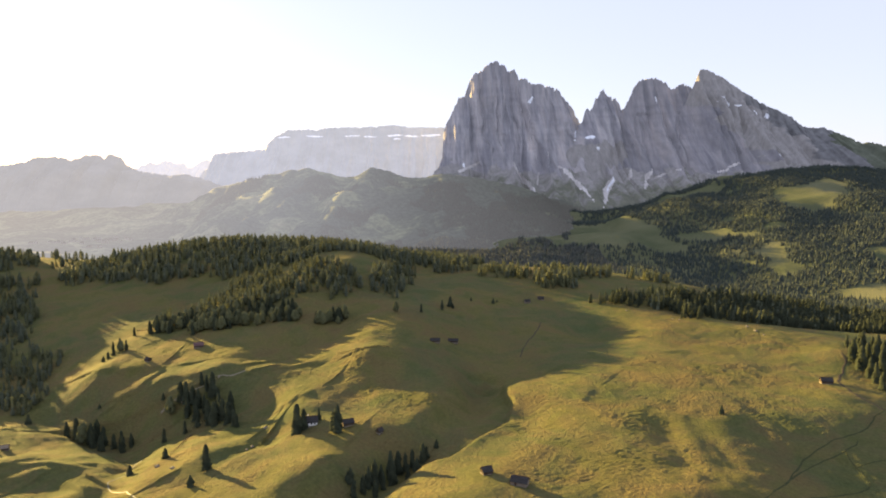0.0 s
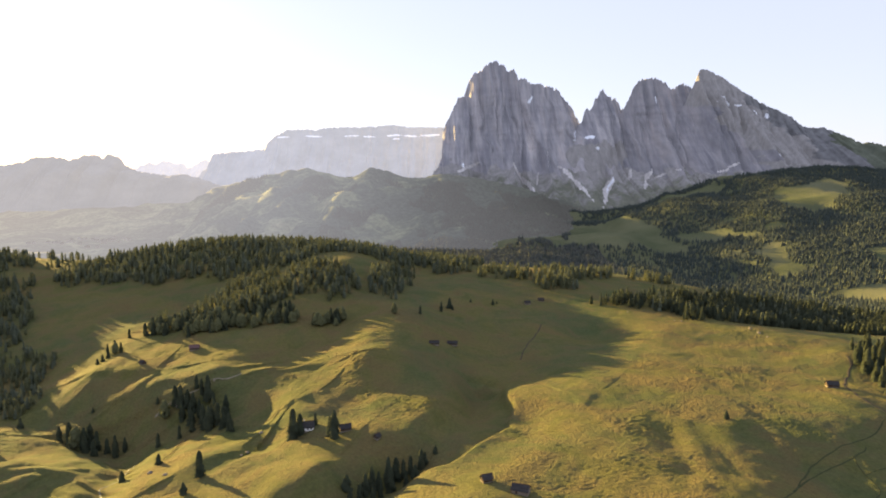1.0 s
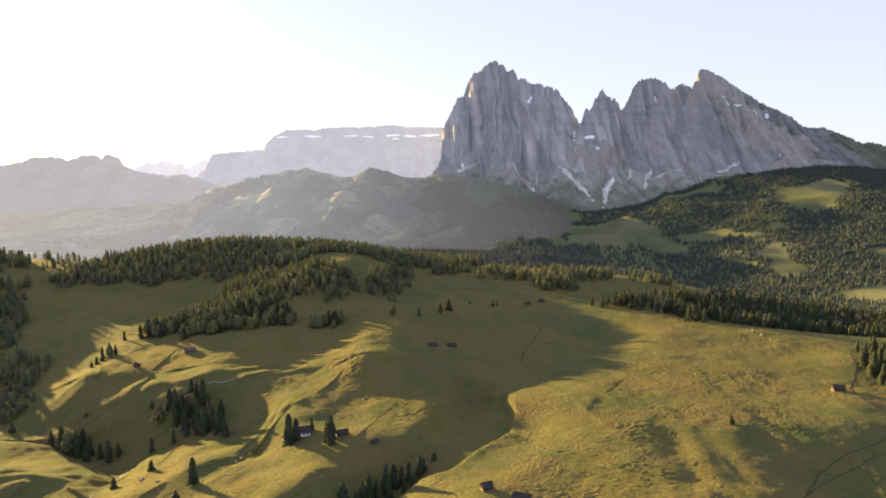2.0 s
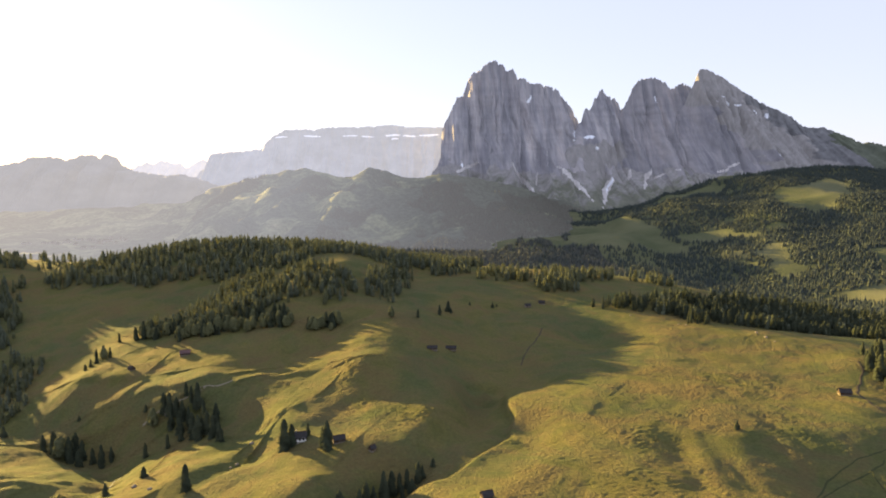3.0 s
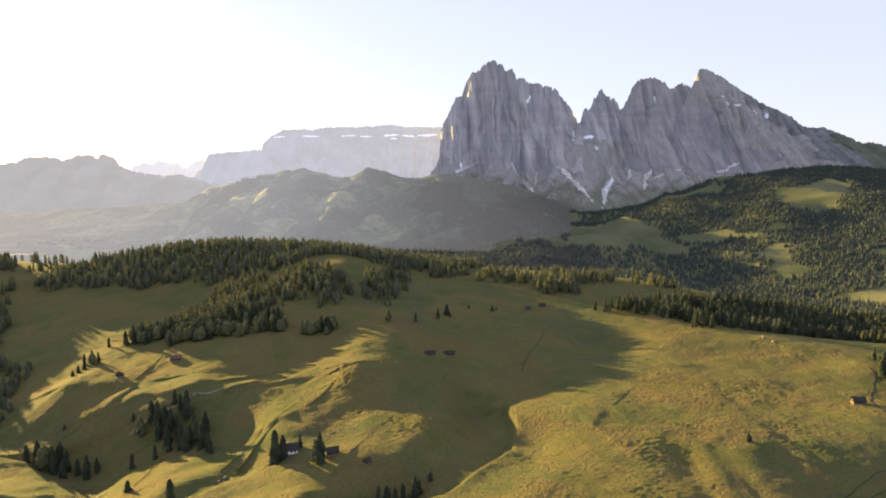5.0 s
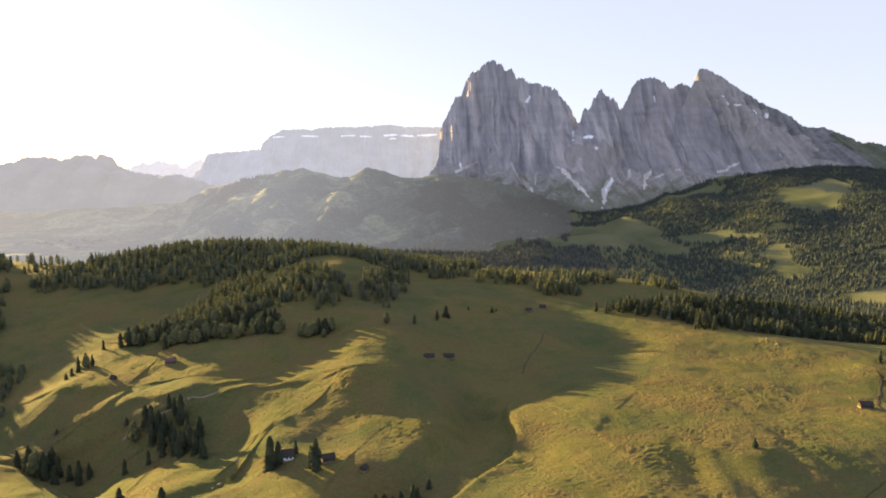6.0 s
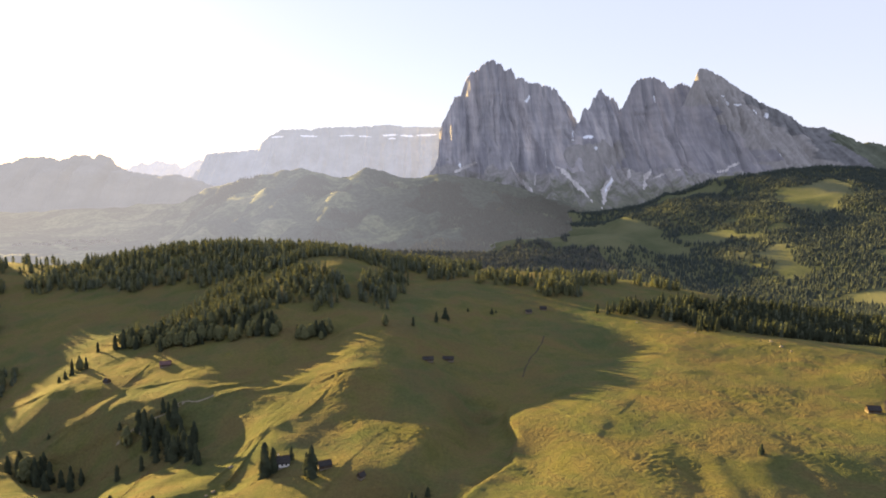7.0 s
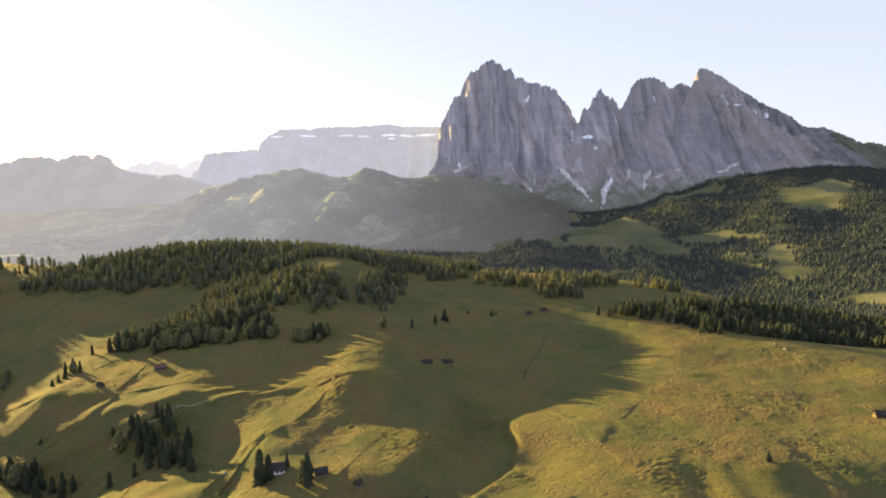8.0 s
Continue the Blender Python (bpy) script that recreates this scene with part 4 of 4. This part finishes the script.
KINDS = [conifer("spruce_tree", 16, 2.9, 440, DARK_SPRUCE, 1, "tall dark green spruce standing on the meadow", levels=0.4, base=0.04),
         conifer("spruce_tree", 15.5, 3.2, 440, DARK_SPRUCE, 2, "tall dark green spruce standing on the meadow", levels=0.45, base=0.04),
         larch(15, 4.0, 130, 3, "rounded mid-green larch on the slope"),
         conifer("spruce_tree", 12, 4.1, 190, DARK_SPRUCE, 4, "small dark spruce on the grass slope", levels=0.6)]
# x, y, height
HOUSE_TREES = [(-93, 389, 18.4), (-89, 391, 15.2), (-81, 399, 10.0), (-68, 378, 14.0), (-65, 376, 17.4)]
SLOPE_TREES = [(-137, 351, 15.5), (-175, 383, 6.4), (-140, 335, 7.8), (-206, 450, 13.0), (-192, 454, 10.5), (-206, 482, 18.2), (-201, 480, 19.0), (-195, 478, 18.1), (-190, 476, 15.8), (-192, 489, 12.1), (-186, 484, 14.3), (-174, 475, 12.7), (-168, 448, 19.0), (-174, 455, 15.2), (-155, 441, 15.1), (-153, 443, 11.9), (-167, 457, 16.0), (-184, 458, 8.5), (-223, 489, 5.9), (-197, 472, 15.3), (-183, 470, 17), (-178, 463, 16), (-163, 452, 16), (-160, 462, 14), (-149, 436, 13), (-146, 432, 11), (-188, 466, 18), (-171, 466, 17), (-180, 480, 19)]
VALLEY_TREES = [(-269, 472, 14.9), (-279, 474, 14.5), (-268, 464, 17.2), (-260, 467, 14.3), (-251, 464, 12.9), (-242, 459, 14.9), (-195, 377, 7.4), (-281, 501, 4.6), (-334, 492, 8.7), (-286, 476, 13.2), (-274, 462, 15.5), (-264, 458, 13.5), (-282, 468, 14.5), (-256, 455, 15), (-248, 470, 12), (-272, 480, 13), (-290, 470, 14), (-238, 465, 11.5), (-341, 452, 13.5), (-349, 439, 12.0), (-358, 462, 15.0), (-352, 425, 11.0), (-366, 446, 14.0)]
RAVINE_TREES = [(-38, 335, 15.7), (-35, 343, 11.9), (-30, 347, 15.6), (-26, 352, 13.5), (-22, 354, 10.3), (-18, 356, 10.6), (-12, 357, 12.3), (-43, 324, 10.3), (-47, 317, 11.3), (-10, 359, 7.4), (-33, 333, 9.6), (-28, 340, 12.2), (-41, 331, 12.8), (-20, 346, 9.4), (-50, 325, 8.6), (-15, 350, 8.1), (-4, 366, 6.2), (-36, 322, 10.4)]
LONE_TREES = [(-318, 578, 5.5), (-317, 585, 6.5), (-315, 591, 8), (-311, 597, 12), (-307, 600, 10), (-301, 640, 8), (-296, 648, 7), (-314, 602, 15.4), (-322, 647, 10.0), (-322, 604, 9.4), (-22, 630, 9.1), (-1, 673, 9.8), (-47, 620, 12.4), (11, 687, 5.6), (59, 734, 6.7), (33, 732, 4.6), (64, 739, 4.0), (172, 378, 5.2)]
EDGE_TREES = [(329, 496, 18.2), (327, 482, 19.0), (324, 467, 19.0), (338, 501, 17.0), (341, 496, 19.0), (341, 486, 19.0), (335, 471, 19.0), (359, 511, 19.0), (352, 493, 19.0), (335, 509, 11.6), (309, 432, 15.9)]
EDGE_TREES += [(352, 520, 17), (360, 535, 18), (350, 470, 17), (362, 505, 18), (372, 520, 17), (345, 455, 16), (340, 440, 15), (330, 445, 14), (375, 480, 18), (385, 500, 17), (395, 530, 18), (365, 470, 18)]

rng = random.Random(9)
for k in range(26):
    a, q = rng.uniform(0, 6.28), math.sqrt(rng.random())
    EDGE_TREES.append((375 + 36 * q * math.cos(a), 510 + 62 * q * math.sin(a), rng.uniform(12, 18)))
for rows in (HOUSE_TREES, SLOPE_TREES, VALLEY_TREES, RAVINE_TREES, LONE_TREES, EDGE_TREES):
    for x, y, h in rows:
        src = KINDS[rng.choice((0, 1, 0, 1, 0, 2) if rows in (VALLEY_TREES, LONE_TREES) else (0, 1))] if h > 9 else KINDS[3]
        size = rng.uniform(0.85, 1.12) * h / (12 if src is KINDS[3] else 15 if src is KINDS[2] else 16)
        ob = copy_thing(src, pose(x, y, float(land(x, y)[0]) - 0.1, 0, 0, rng.uniform(0, 360)))
        ob.scale = (size * rng.uniform(0.9, 1.15), size * rng.uniform(0.9, 1.15), size)
for x, y, z, size, turn in FRONT_ROW:
    src = KINDS[rng.choice((0, 1, 2, 2, 2))]
    ob = copy_thing(src, pose(x, y, z, 0, 0, math.degrees(turn)))
    tagged(ob, group="trees at the wood's edge", label="green larch at the edge of the hillside wood" if src is KINDS[2] else "dark spruce at the edge of the hillside wood")
    ob.scale = (size * 0.95, size * 0.95, size * 0.85)
for src, (x, y) in zip(KINDS, ((318, 452), (338, 474), (-212, 476), (8, 690))):
    src.location = (x, y, float(land(x, y)[0]) - 0.1)


# ---- ways and water ----
def strip(name, line, wide, lift, mat, label, category, wobble=1.0):
    pts = []
    for (ax, ay), (bx, by) in zip(line, line[1:]):
        n = max(2, int(math.hypot(bx - ax, by - ay) / 1.5))
        pts += [(ax + (bx - ax) * i / n, ay + (by - ay) * i / n) for i in range(n)]
    pts = np.array(pts + [line[-1]])
    for k in range(6):
        pts[1:-1] = (pts[:-2] + 2 * pts[1:-1] + pts[2:]) / 4
    along = np.arange(len(pts))
    way = np.gradient(pts, axis=0)
    side = np.stack([-way[:, 1], way[:, 0]], 1) / np.linalg.norm(way, axis=1)[:, None]
    pts = pts + side * (wobble * value_noise(along / 5.0, along * 0 + 3, 8))[:, None]
    half = wide / 2 * (1 + 0.35 * value_noise(along / 2.5, along * 0, 4))
    rows = [pts + side * (half * f)[:, None] for f in (1, 0.4, -0.4, -1)]
    X, Y = (np.stack([r[:, c] for r in rows]) for c in (0, 1))
    Z = land(X, Y) + lift + np.array([-0.25, 0, 0, -0.25])[:, None]
    return tagged(sheet(name, X, Y, Z, [mat]), label, category, kind="structure")


DIRT = plain("trodden_dirt", (0.062, 0.052, 0.036), 0.95, 0.6)
GRAVEL = plain("pale_gravel", (0.2, 0.175, 0.12), 0.95, 0.9)
WORN = plain("worn_grass", (0.05, 0.055, 0.024), 0.95, 0.6)
WATER, wn, wl, wb = material("brook_water", 0.6)
# grey base colour paints in the sky glint, gloss kept low
wb.inputs["Base Color"].default_value = (0.13, 0.14, 0.14, 1)
wb.inputs["Specular IOR Level"].default_value = 0.08
wr = noise_node(wn, wl, 1.4, 3, 0.6)
bump(wn, wl, wb, wr.outputs[0], 0.3, 0.1)
strip("track", [(331, 514), (324, 497), (309, 477), (288, 448), (281, 426), (279, 407), (282, 389)], 2.2, 0.15, DIRT, "winding dirt cart track beside a hut", "track")
strip("footpath", [(150, 280), (176, 307), (195, 330), (206, 338), (226, 350), (251, 363), (265, 376), (284, 392)], 1.2, 0.12, WORN, "worn trodden path across the meadow", "path", 0.6)
strip("footpath", [(171, 302), (194, 323), (209, 331), (223, 338), (234, 345), (238, 350)], 1.2, 0.12, WORN, "worn trodden path across the meadow", "path", 0.6)
strip("footpath", [(225, 340), (222, 334), (220, 323), (221, 313), (219, 308), (211, 303), (194, 297), (178, 291)], 1.1, 0.12, WORN, "worn trodden path across the meadow", "path", 0.6)
strip("footpath", [(220, 323), (230, 327), (242, 331), (262, 340)], 0.8, 0.12, WORN, "faint trodden path branching across the meadow", "path", 0.6)
strip("footpath", [(71, 566), (80, 599), (92, 625), (105, 663)], 1.6, 0.15, DIRT, "narrow dark footpath on the shaded pasture", "path")
strip("track", [(-222, 481), (-213, 483), (-201, 485), (-188, 489), (-175, 495), (-161, 503)], 1.5, 0.15, GRAVEL, "pale gravel track between knolls", "track")
strip("brook", [(-215, 432), (-207, 399), (-201, 378), (-205, 373), (-204, 366), (-198, 360), (-179, 341), (-168, 330)], 0.75, 0.12, WATER, "shallow glinting brook in a grassy hollow", "water", 0.7)


# ---- buildings ----
def timber(name, color, scale=1.2):
    m, n, l, b = material(name, 0.85)
    t = noise_node(n, l, scale, 5, 0.65, (0.4, 0.4, 5))
    lo, hi = tuple(c * 0.6 for c in color), tuple(c * 1.35 for c in color)
    l.new(ramp(n, l, t.outputs[0], [(0.3, lo), (0.7, hi)]).outputs[0], b.inputs["Base Color"])
    bump(n, l, b, t.outputs[0], 0.5, 0.05)
    return m


LOGS = timber("weathered_logs", (0.085, 0.062, 0.045))
PALE_LOGS = timber("pale_boards", (0.22, 0.175, 0.13))
SHINGLE = timber("dark_shingles", (0.045, 0.042, 0.04), 0.8)
RUST = timber("reddish_shingles", (0.13, 0.08, 0.075), 0.8)
PLASTER = plain("white_plaster", (0.80, 0.79, 0.76), 0.9, 0.8, 0.06)
STONE = plain("field_stone", (0.20, 0.172, 0.132), 0.95, 1.5)
DARK_WOOD = timber("dark_frame_wood", (0.07, 0.045, 0.03))
GLASS, gn, gl, gb = material("window_glass", 0.05)
gb.inputs["Base Color"].default_value = (0.03, 0.035, 0.04, 1)
gb.inputs["Specular IOR Level"].default_value = 0.6


def box(x0, x1, y0, y1, z0, z1):
    v = [(x, y, z) for x in (x0, x1) for y in (y0, y1) for z in (z0, z1)]
    return v, [(0, 1, 3, 2), (4, 6, 7, 5), (0, 4, 5, 1), (2, 3, 7, 6), (0, 2, 6, 4), (1, 5, 7, 3)]


def gable_body(w, d, h, rise, z0=-1.2):
    v = [(-w / 2, -d / 2, z0), (w / 2, -d / 2, z0), (w / 2, d / 2, z0), (-w / 2, d / 2, z0),
         (-w / 2, -d / 2, h), (w / 2, -d / 2, h), (w / 2, d / 2, h), (-w / 2, d / 2, h), (-w / 2, 0, h + rise), (w / 2, 0, h + rise)]
    return v, [(3, 2, 1, 0), (0, 1, 5, 4), (2, 3, 7, 6), (1, 2, 6, 9, 5), (3, 0, 4, 8, 7), (4, 5, 9, 8), (6, 7, 8, 9)]


def roof_slab(w, d, h, rise, out, thick, way):
    e = d / 2 + out
    low = h - rise * out / (d / 2)
    v = []
    for x in (-w / 2 - out, w / 2 + out):
        v += [(x, -way * 0.02, h + rise + 0.03), (x, way * e, low + 0.03), (x, way * e, low + 0.03 + thick), (x, -way * 0.02, h + rise + 0.03 + thick)]
    return v, [(0, 1, 2, 3), (7, 6, 5, 4), (0, 4, 5, 1), (1, 5, 6, 2), (2, 6, 7, 3), (3, 7, 4, 0)]


def window_part(parent, x, y, z, wide, tall, facing):
    """facing: 'x' or 'y', with the sign of the outward normal."""
    sgn = 1 if facing[0] == "+" else -1
    if facing[1] == "y":
        fr = part("window", *box(x - wide / 2 - 0.1, x + wide / 2 + 0.1, min(y, y + sgn * 0.06), max(y, y + sgn * 0.06), z - tall / 2 - 0.1, z + tall / 2 + 0.1), DARK_WOOD, parent)
        part("pane", *box(x - wide / 2, x + wide / 2, min(y + sgn * 0.062, y + sgn * 0.08), max(y + sgn * 0.062, y + sgn * 0.08), z - tall / 2, z + tall / 2), GLASS, fr)
    else:
        fr = part("window", *box(min(x, x + sgn * 0.06), max(x, x + sgn * 0.06), y - wide / 2 - 0.1, y + wide / 2 + 0.1, z - tall / 2 - 0.1, z + tall / 2 + 0.1), DARK_WOOD, parent)
        part("pane", *box(min(x + sgn * 0.062, x + sgn * 0.08), max(x + sgn * 0.062, x + sgn * 0.08), y - wide / 2, y + wide / 2, z - tall / 2, z + tall / 2), GLASS, fr)


def hut(name, x, y, turn, w, d, h, rise, wall, roof, label, category="hut", boards=True, chimney=False, windows=False):
    h, rise = (h, rise) if windows else (h * 0.82, rise * 1.25)
    ob = new(name)
    body = part("wall", *gable_body(w, d, h, rise), wall, ob)
    if boards:
        rows = int(h / 0.32)
        for k in range(rows):
            z = 0.1 + k * (h - 0.15) / rows
            for s in (-1, 1):
                part("log", *box(-w / 2 - 0.18, w / 2 + 0.18, s * d / 2 - 0.07, s * d / 2 + 0.07, z, z + 0.26), wall, body)
                part("log", *box(s * w / 2 - 0.07, s * w / 2 + 0.07, -d / 2 - 0.18, d / 2 + 0.18, z + 0.02, z + 0.28), wall, body)
    part("base_course", *box(-w / 2 - 0.12, w / 2 + 0.12, -d / 2 - 0.12, d / 2 + 0.12, -1.3, 0.12), STONE, ob)
    for s in (-1, 1):
        part("roof_slope", *roof_slab(w, d, h, rise, 0.55, 0.14, s), roof, ob)
    part("ridge_cap", *box(-w / 2 - 0.6, w / 2 + 0.6, -0.16, 0.16, h + rise + 0.1, h + rise + 0.24), DARK_WOOD, ob)
    door = part("door", *box(-w * 0.2 - 0.5, -w * 0.2 + 0.5, -d / 2 - 0.13, -d / 2 - 0.05, 0.05, min(2.0, h - 0.15)), DARK_WOOD, ob)
    part("handle", *box(-w * 0.2 + 0.34, -w * 0.2 + 0.40, -d / 2 - 0.18, -d / 2 - 0.13, 0.95, 1.1), STONE, door)
    if windows:
        for wx in (0.08, 0.32):
            window_part(ob, w * wx, -d / 2, 1.5, 0.9, 1.1, "-y")
        for wy in (-0.25, 0.22):
            window_part(ob, w / 2, d * wy, 1.5, 0.8, 1.0, "+x")
            window_part(ob, -w / 2, d * wy, 1.5, 0.8, 1.0, "-x")
        window_part(ob, w / 2, 0, h + rise * 0.35, 0.8, 0.9, "+x")
    if chimney:
        stack = part("chimney", *box(-w * 0.15 - 0.35, -w * 0.15 + 0.35, 0.5, 1.2, h, h + rise + 1.0), PLASTER, ob)
        part("cap", *box(-w * 0.15 - 0.45, -w * 0.15 + 0.45, 0.4, 1.3, h + rise + 1.0, h + rise + 1.12), STONE, stack)
    ob.matrix_world = pose(x, y, float(land(x, y)[0]) + 0.35, 0, 0, turn)
    return tagged(ob, label, category)


hut("farmhouse", -86.0, 395.5, 14, 8.8, 7.4, 2.4, 2.7, PLASTER, SHINGLE, "small white-plastered farmhouse with a dark shingle roof", category="house", boards=False, chimney=True, windows=True)
hut("hay_hut", 37.4, 294.0, -22, 7.6, 5.2, 2.5, 1.5, PALE_LOGS, SHINGLE, "log hay hut with a weathered shingle roof")
hut("hay_hut", 22.0, 306.5, 20, 4.8, 4.0, 2.2, 1.3, LOGS, SHINGLE, "small dark log hay hut on the slope")
hut("hay_hut", 276.2, 443.5, -10, 7.2, 4.8, 2.4, 1.5, LOGS, SHINGLE, "log hut with a dark roof beside a track")
hut("shed", -59.8, 384.5, 25, 6.4, 4.6, 2.2, 1.4, LOGS, SHINGLE, "dark timber shed near the farmhouse")
hut("hay_hut", -38.9, 374.5, 50, 3.0, 2.6, 1.8, 1.1, LOGS, SHINGLE, "tiny dark log hay hut on the slope")
hut("hay_hut", -226.8, 575.0, 15, 8.0, 5.5, 2.3, 1.8, LOGS, RUST, "log hut with a reddish shingle roof")
hut("hay_hut", -262.8, 550.0, -30, 4.4, 3.6, 2.2, 1.3, LOGS, SHINGLE, "small log hut on the sunlit terrace")
hut("hay_hut", 100.5, 744.5, 10, 6.0, 4.4, 2.2, 1.5, PALE_LOGS, SHINGLE, "far log hut on the upper pasture")
hut("hay_hut", 118.7, 758.0, 0, 6.5, 4.4, 2.2, 1.5, LOGS, SHINGLE, "far dark log hut on the upper pasture")
hut("shed", -7.1, 557.0, 5, 8.0, 4.4, 2.0, 1.2, LOGS, SHINGLE, "low dark timber shed on shaded grass")
hut("shed", 9.5, 576.5, -5, 8.5, 4.6, 2.0, 1.2, LOGS, SHINGLE, "low dark timber shed on shaded grass")
hut("hay_hut", -310.1, 430.5, 20, 4.2, 3.4, 2.2, 1.3, LOGS, PALE_LOGS, "small log hut on the grassy knoll")
hut("hay_hut", -203.7, 481.5, 30, 3.6, 3.0, 2.1, 1.2, PALE_LOGS, SHINGLE, "small hut half hidden under spruces")


# ---- far village ----
# haze is painted onto the far houses as emission
FAR_WALL = haze_glow_material("distant_plaster", (0.34, 0.33, 0.3), (0.26, 0.25, 0.23), (1.0, 0.93, 0.78), 0.052)
FAR_ROOF = haze_glow_material("distant_roofs", (0.2, 0.18, 0.15), (0.15, 0.14, 0.12), (1.0, 0.93, 0.78), 0.05)


def far_village(count, seed):
    r = random.Random(seed)
    verts, faces, slots = [], [], []
    for k in range(count):
        x, y = r.gauss(-1420, 75), r.gauss(2480, 90)
        z = float(np.maximum(land(x, y), foothill_height(np.array([x]), np.array([y])))[0])
        w, d, h, a = r.uniform(9, 16), r.uniform(8, 11), r.uniform(5, 9), r.uniform(0, 3.1)
        v, f = gable_body(w, d, h, d * 0.35)
        n = len(verts)
        verts += [(x + p[0] * math.cos(a) - p[1] * math.sin(a), y + p[0] * math.sin(a) + p[1] * math.cos(a), z + p[2]) for p in v]
        faces += [tuple(n + i for i in p) for p in f]
        slots += [1 if all(v[i][2] >= h - 0.01 for i in p) and len(p) == 4 else 0 for p in f]
    me = bpy.data.meshes.new("far_village")
    me.from_pydata(verts, [], faces)
    me.materials.append(FAR_WALL)
    me.materials.append(FAR_ROOF)
    me.polygons.foreach_set("material_index", slots)
    me.update()
    return tagged(new("far_village", me), "hazy far village of pale houses on the valley floor", "village", kind="stuff")


far_village(45, 12)

# ---- fences ----
def fence(line, gap, label):
    pts = []
    for (ax, ay), (bx, by) in zip(line, line[1:]):
        n = max(1, round(math.hypot(bx - ax, by - ay) / gap))
        pts += [(ax + (bx - ax) * i / n, ay + (by - ay) * i / n) for i in range(n)]
    pts.append(line[-1])
    pts = [(x + rng.uniform(-0.2, 0.2), y + rng.uniform(-0.2, 0.2), float(land(x, y)[0])) for x, y in pts]
    ob = new("fence")
    ob.location = pts[0]
    for x, y, z in pts:
        px, py, pz = x - pts[0][0], y - pts[0][1], z - pts[0][2]
        tall = rng.uniform(1.15, 1.4)
        part("post", *box(px - 0.1, px + 0.1, py - 0.1, py + 0.1, pz - 0.4, pz + tall), LOGS, ob)
    for a, b in zip(pts, pts[1:]):
        for zr in (0.45, 0.95):
            v = []
            for q in (a, b):
                qx, qy, qz = q[0] - pts[0][0], q[1] - pts[0][1], q[2] - pts[0][2]
                v += [(qx - 0.06, qy, qz + zr), (qx + 0.06, qy, qz + zr), (qx + 0.06, qy, qz + zr + 0.14), (qx - 0.06, qy, qz + zr + 0.14)]
            part("rail", v, [(3, 2, 1, 0), (4, 5, 6, 7), (0, 1, 5, 4), (1, 2, 6, 5), (2, 3, 7, 6), (3, 0, 4, 7)], LOGS, ob)
    return tagged(ob, label, "fence")


fence([(-175, 390), (-177, 412), (-185, 448)], 3.0, "old wooden post-and-rail fence on the knoll")
fence([(-87, 516), (-61, 499), (-43, 509)], 3.0, "old wooden post-and-rail fence across the shaded pasture")
fence([(-328, 665), (-312, 658), (-303, 655)], 3.0, "wooden fence beside a track")



# ---- stones ----
def boulder(x, y, size, seed):
    r = random.Random(seed)
    bm = bmesh.new()
    bmesh.ops.create_icosphere(bm, subdivisions=2, radius=1)
    for v in bm.verts:
        k = 1 + 0.28 * noise.noise(v.co * 1.3 + Vector((seed, 0, 0))) + 0.1 * noise.noise(v.co * 3.1 + Vector((0, seed, 0)))
        v.co = Vector((v.co.x * k * 1.25, v.co.y * k, max(-0.5, v.co.z * k * 0.7))) * size
    me = bpy.data.meshes.new("boulder")
    bm.to_mesh(me)
    bm.free()
    me.materials.append(STONE)
    ob = new("boulder", me)
    ob.matrix_world = pose(x, y, float(land(x, y)[0]) + 0.2 * size, 0, 0, r.uniform(0, 360))
    return tagged(ob, "weathered grey boulder lying in the grass", "boulder", "boulders on the meadow")


# those along the far meadow crest are added in place of dark eroded banks
for k, (x, y) in enumerate([(-125, 387), (-123, 392), (-160, 358), (-174, 369), (242, 656), (248, 653), (300, 613), (299, 594), (301, 582), (205, 696), (-121, 416)]):
    boulder(x, y, 0.8 + 0.25 * (k * 5 % 4), k)
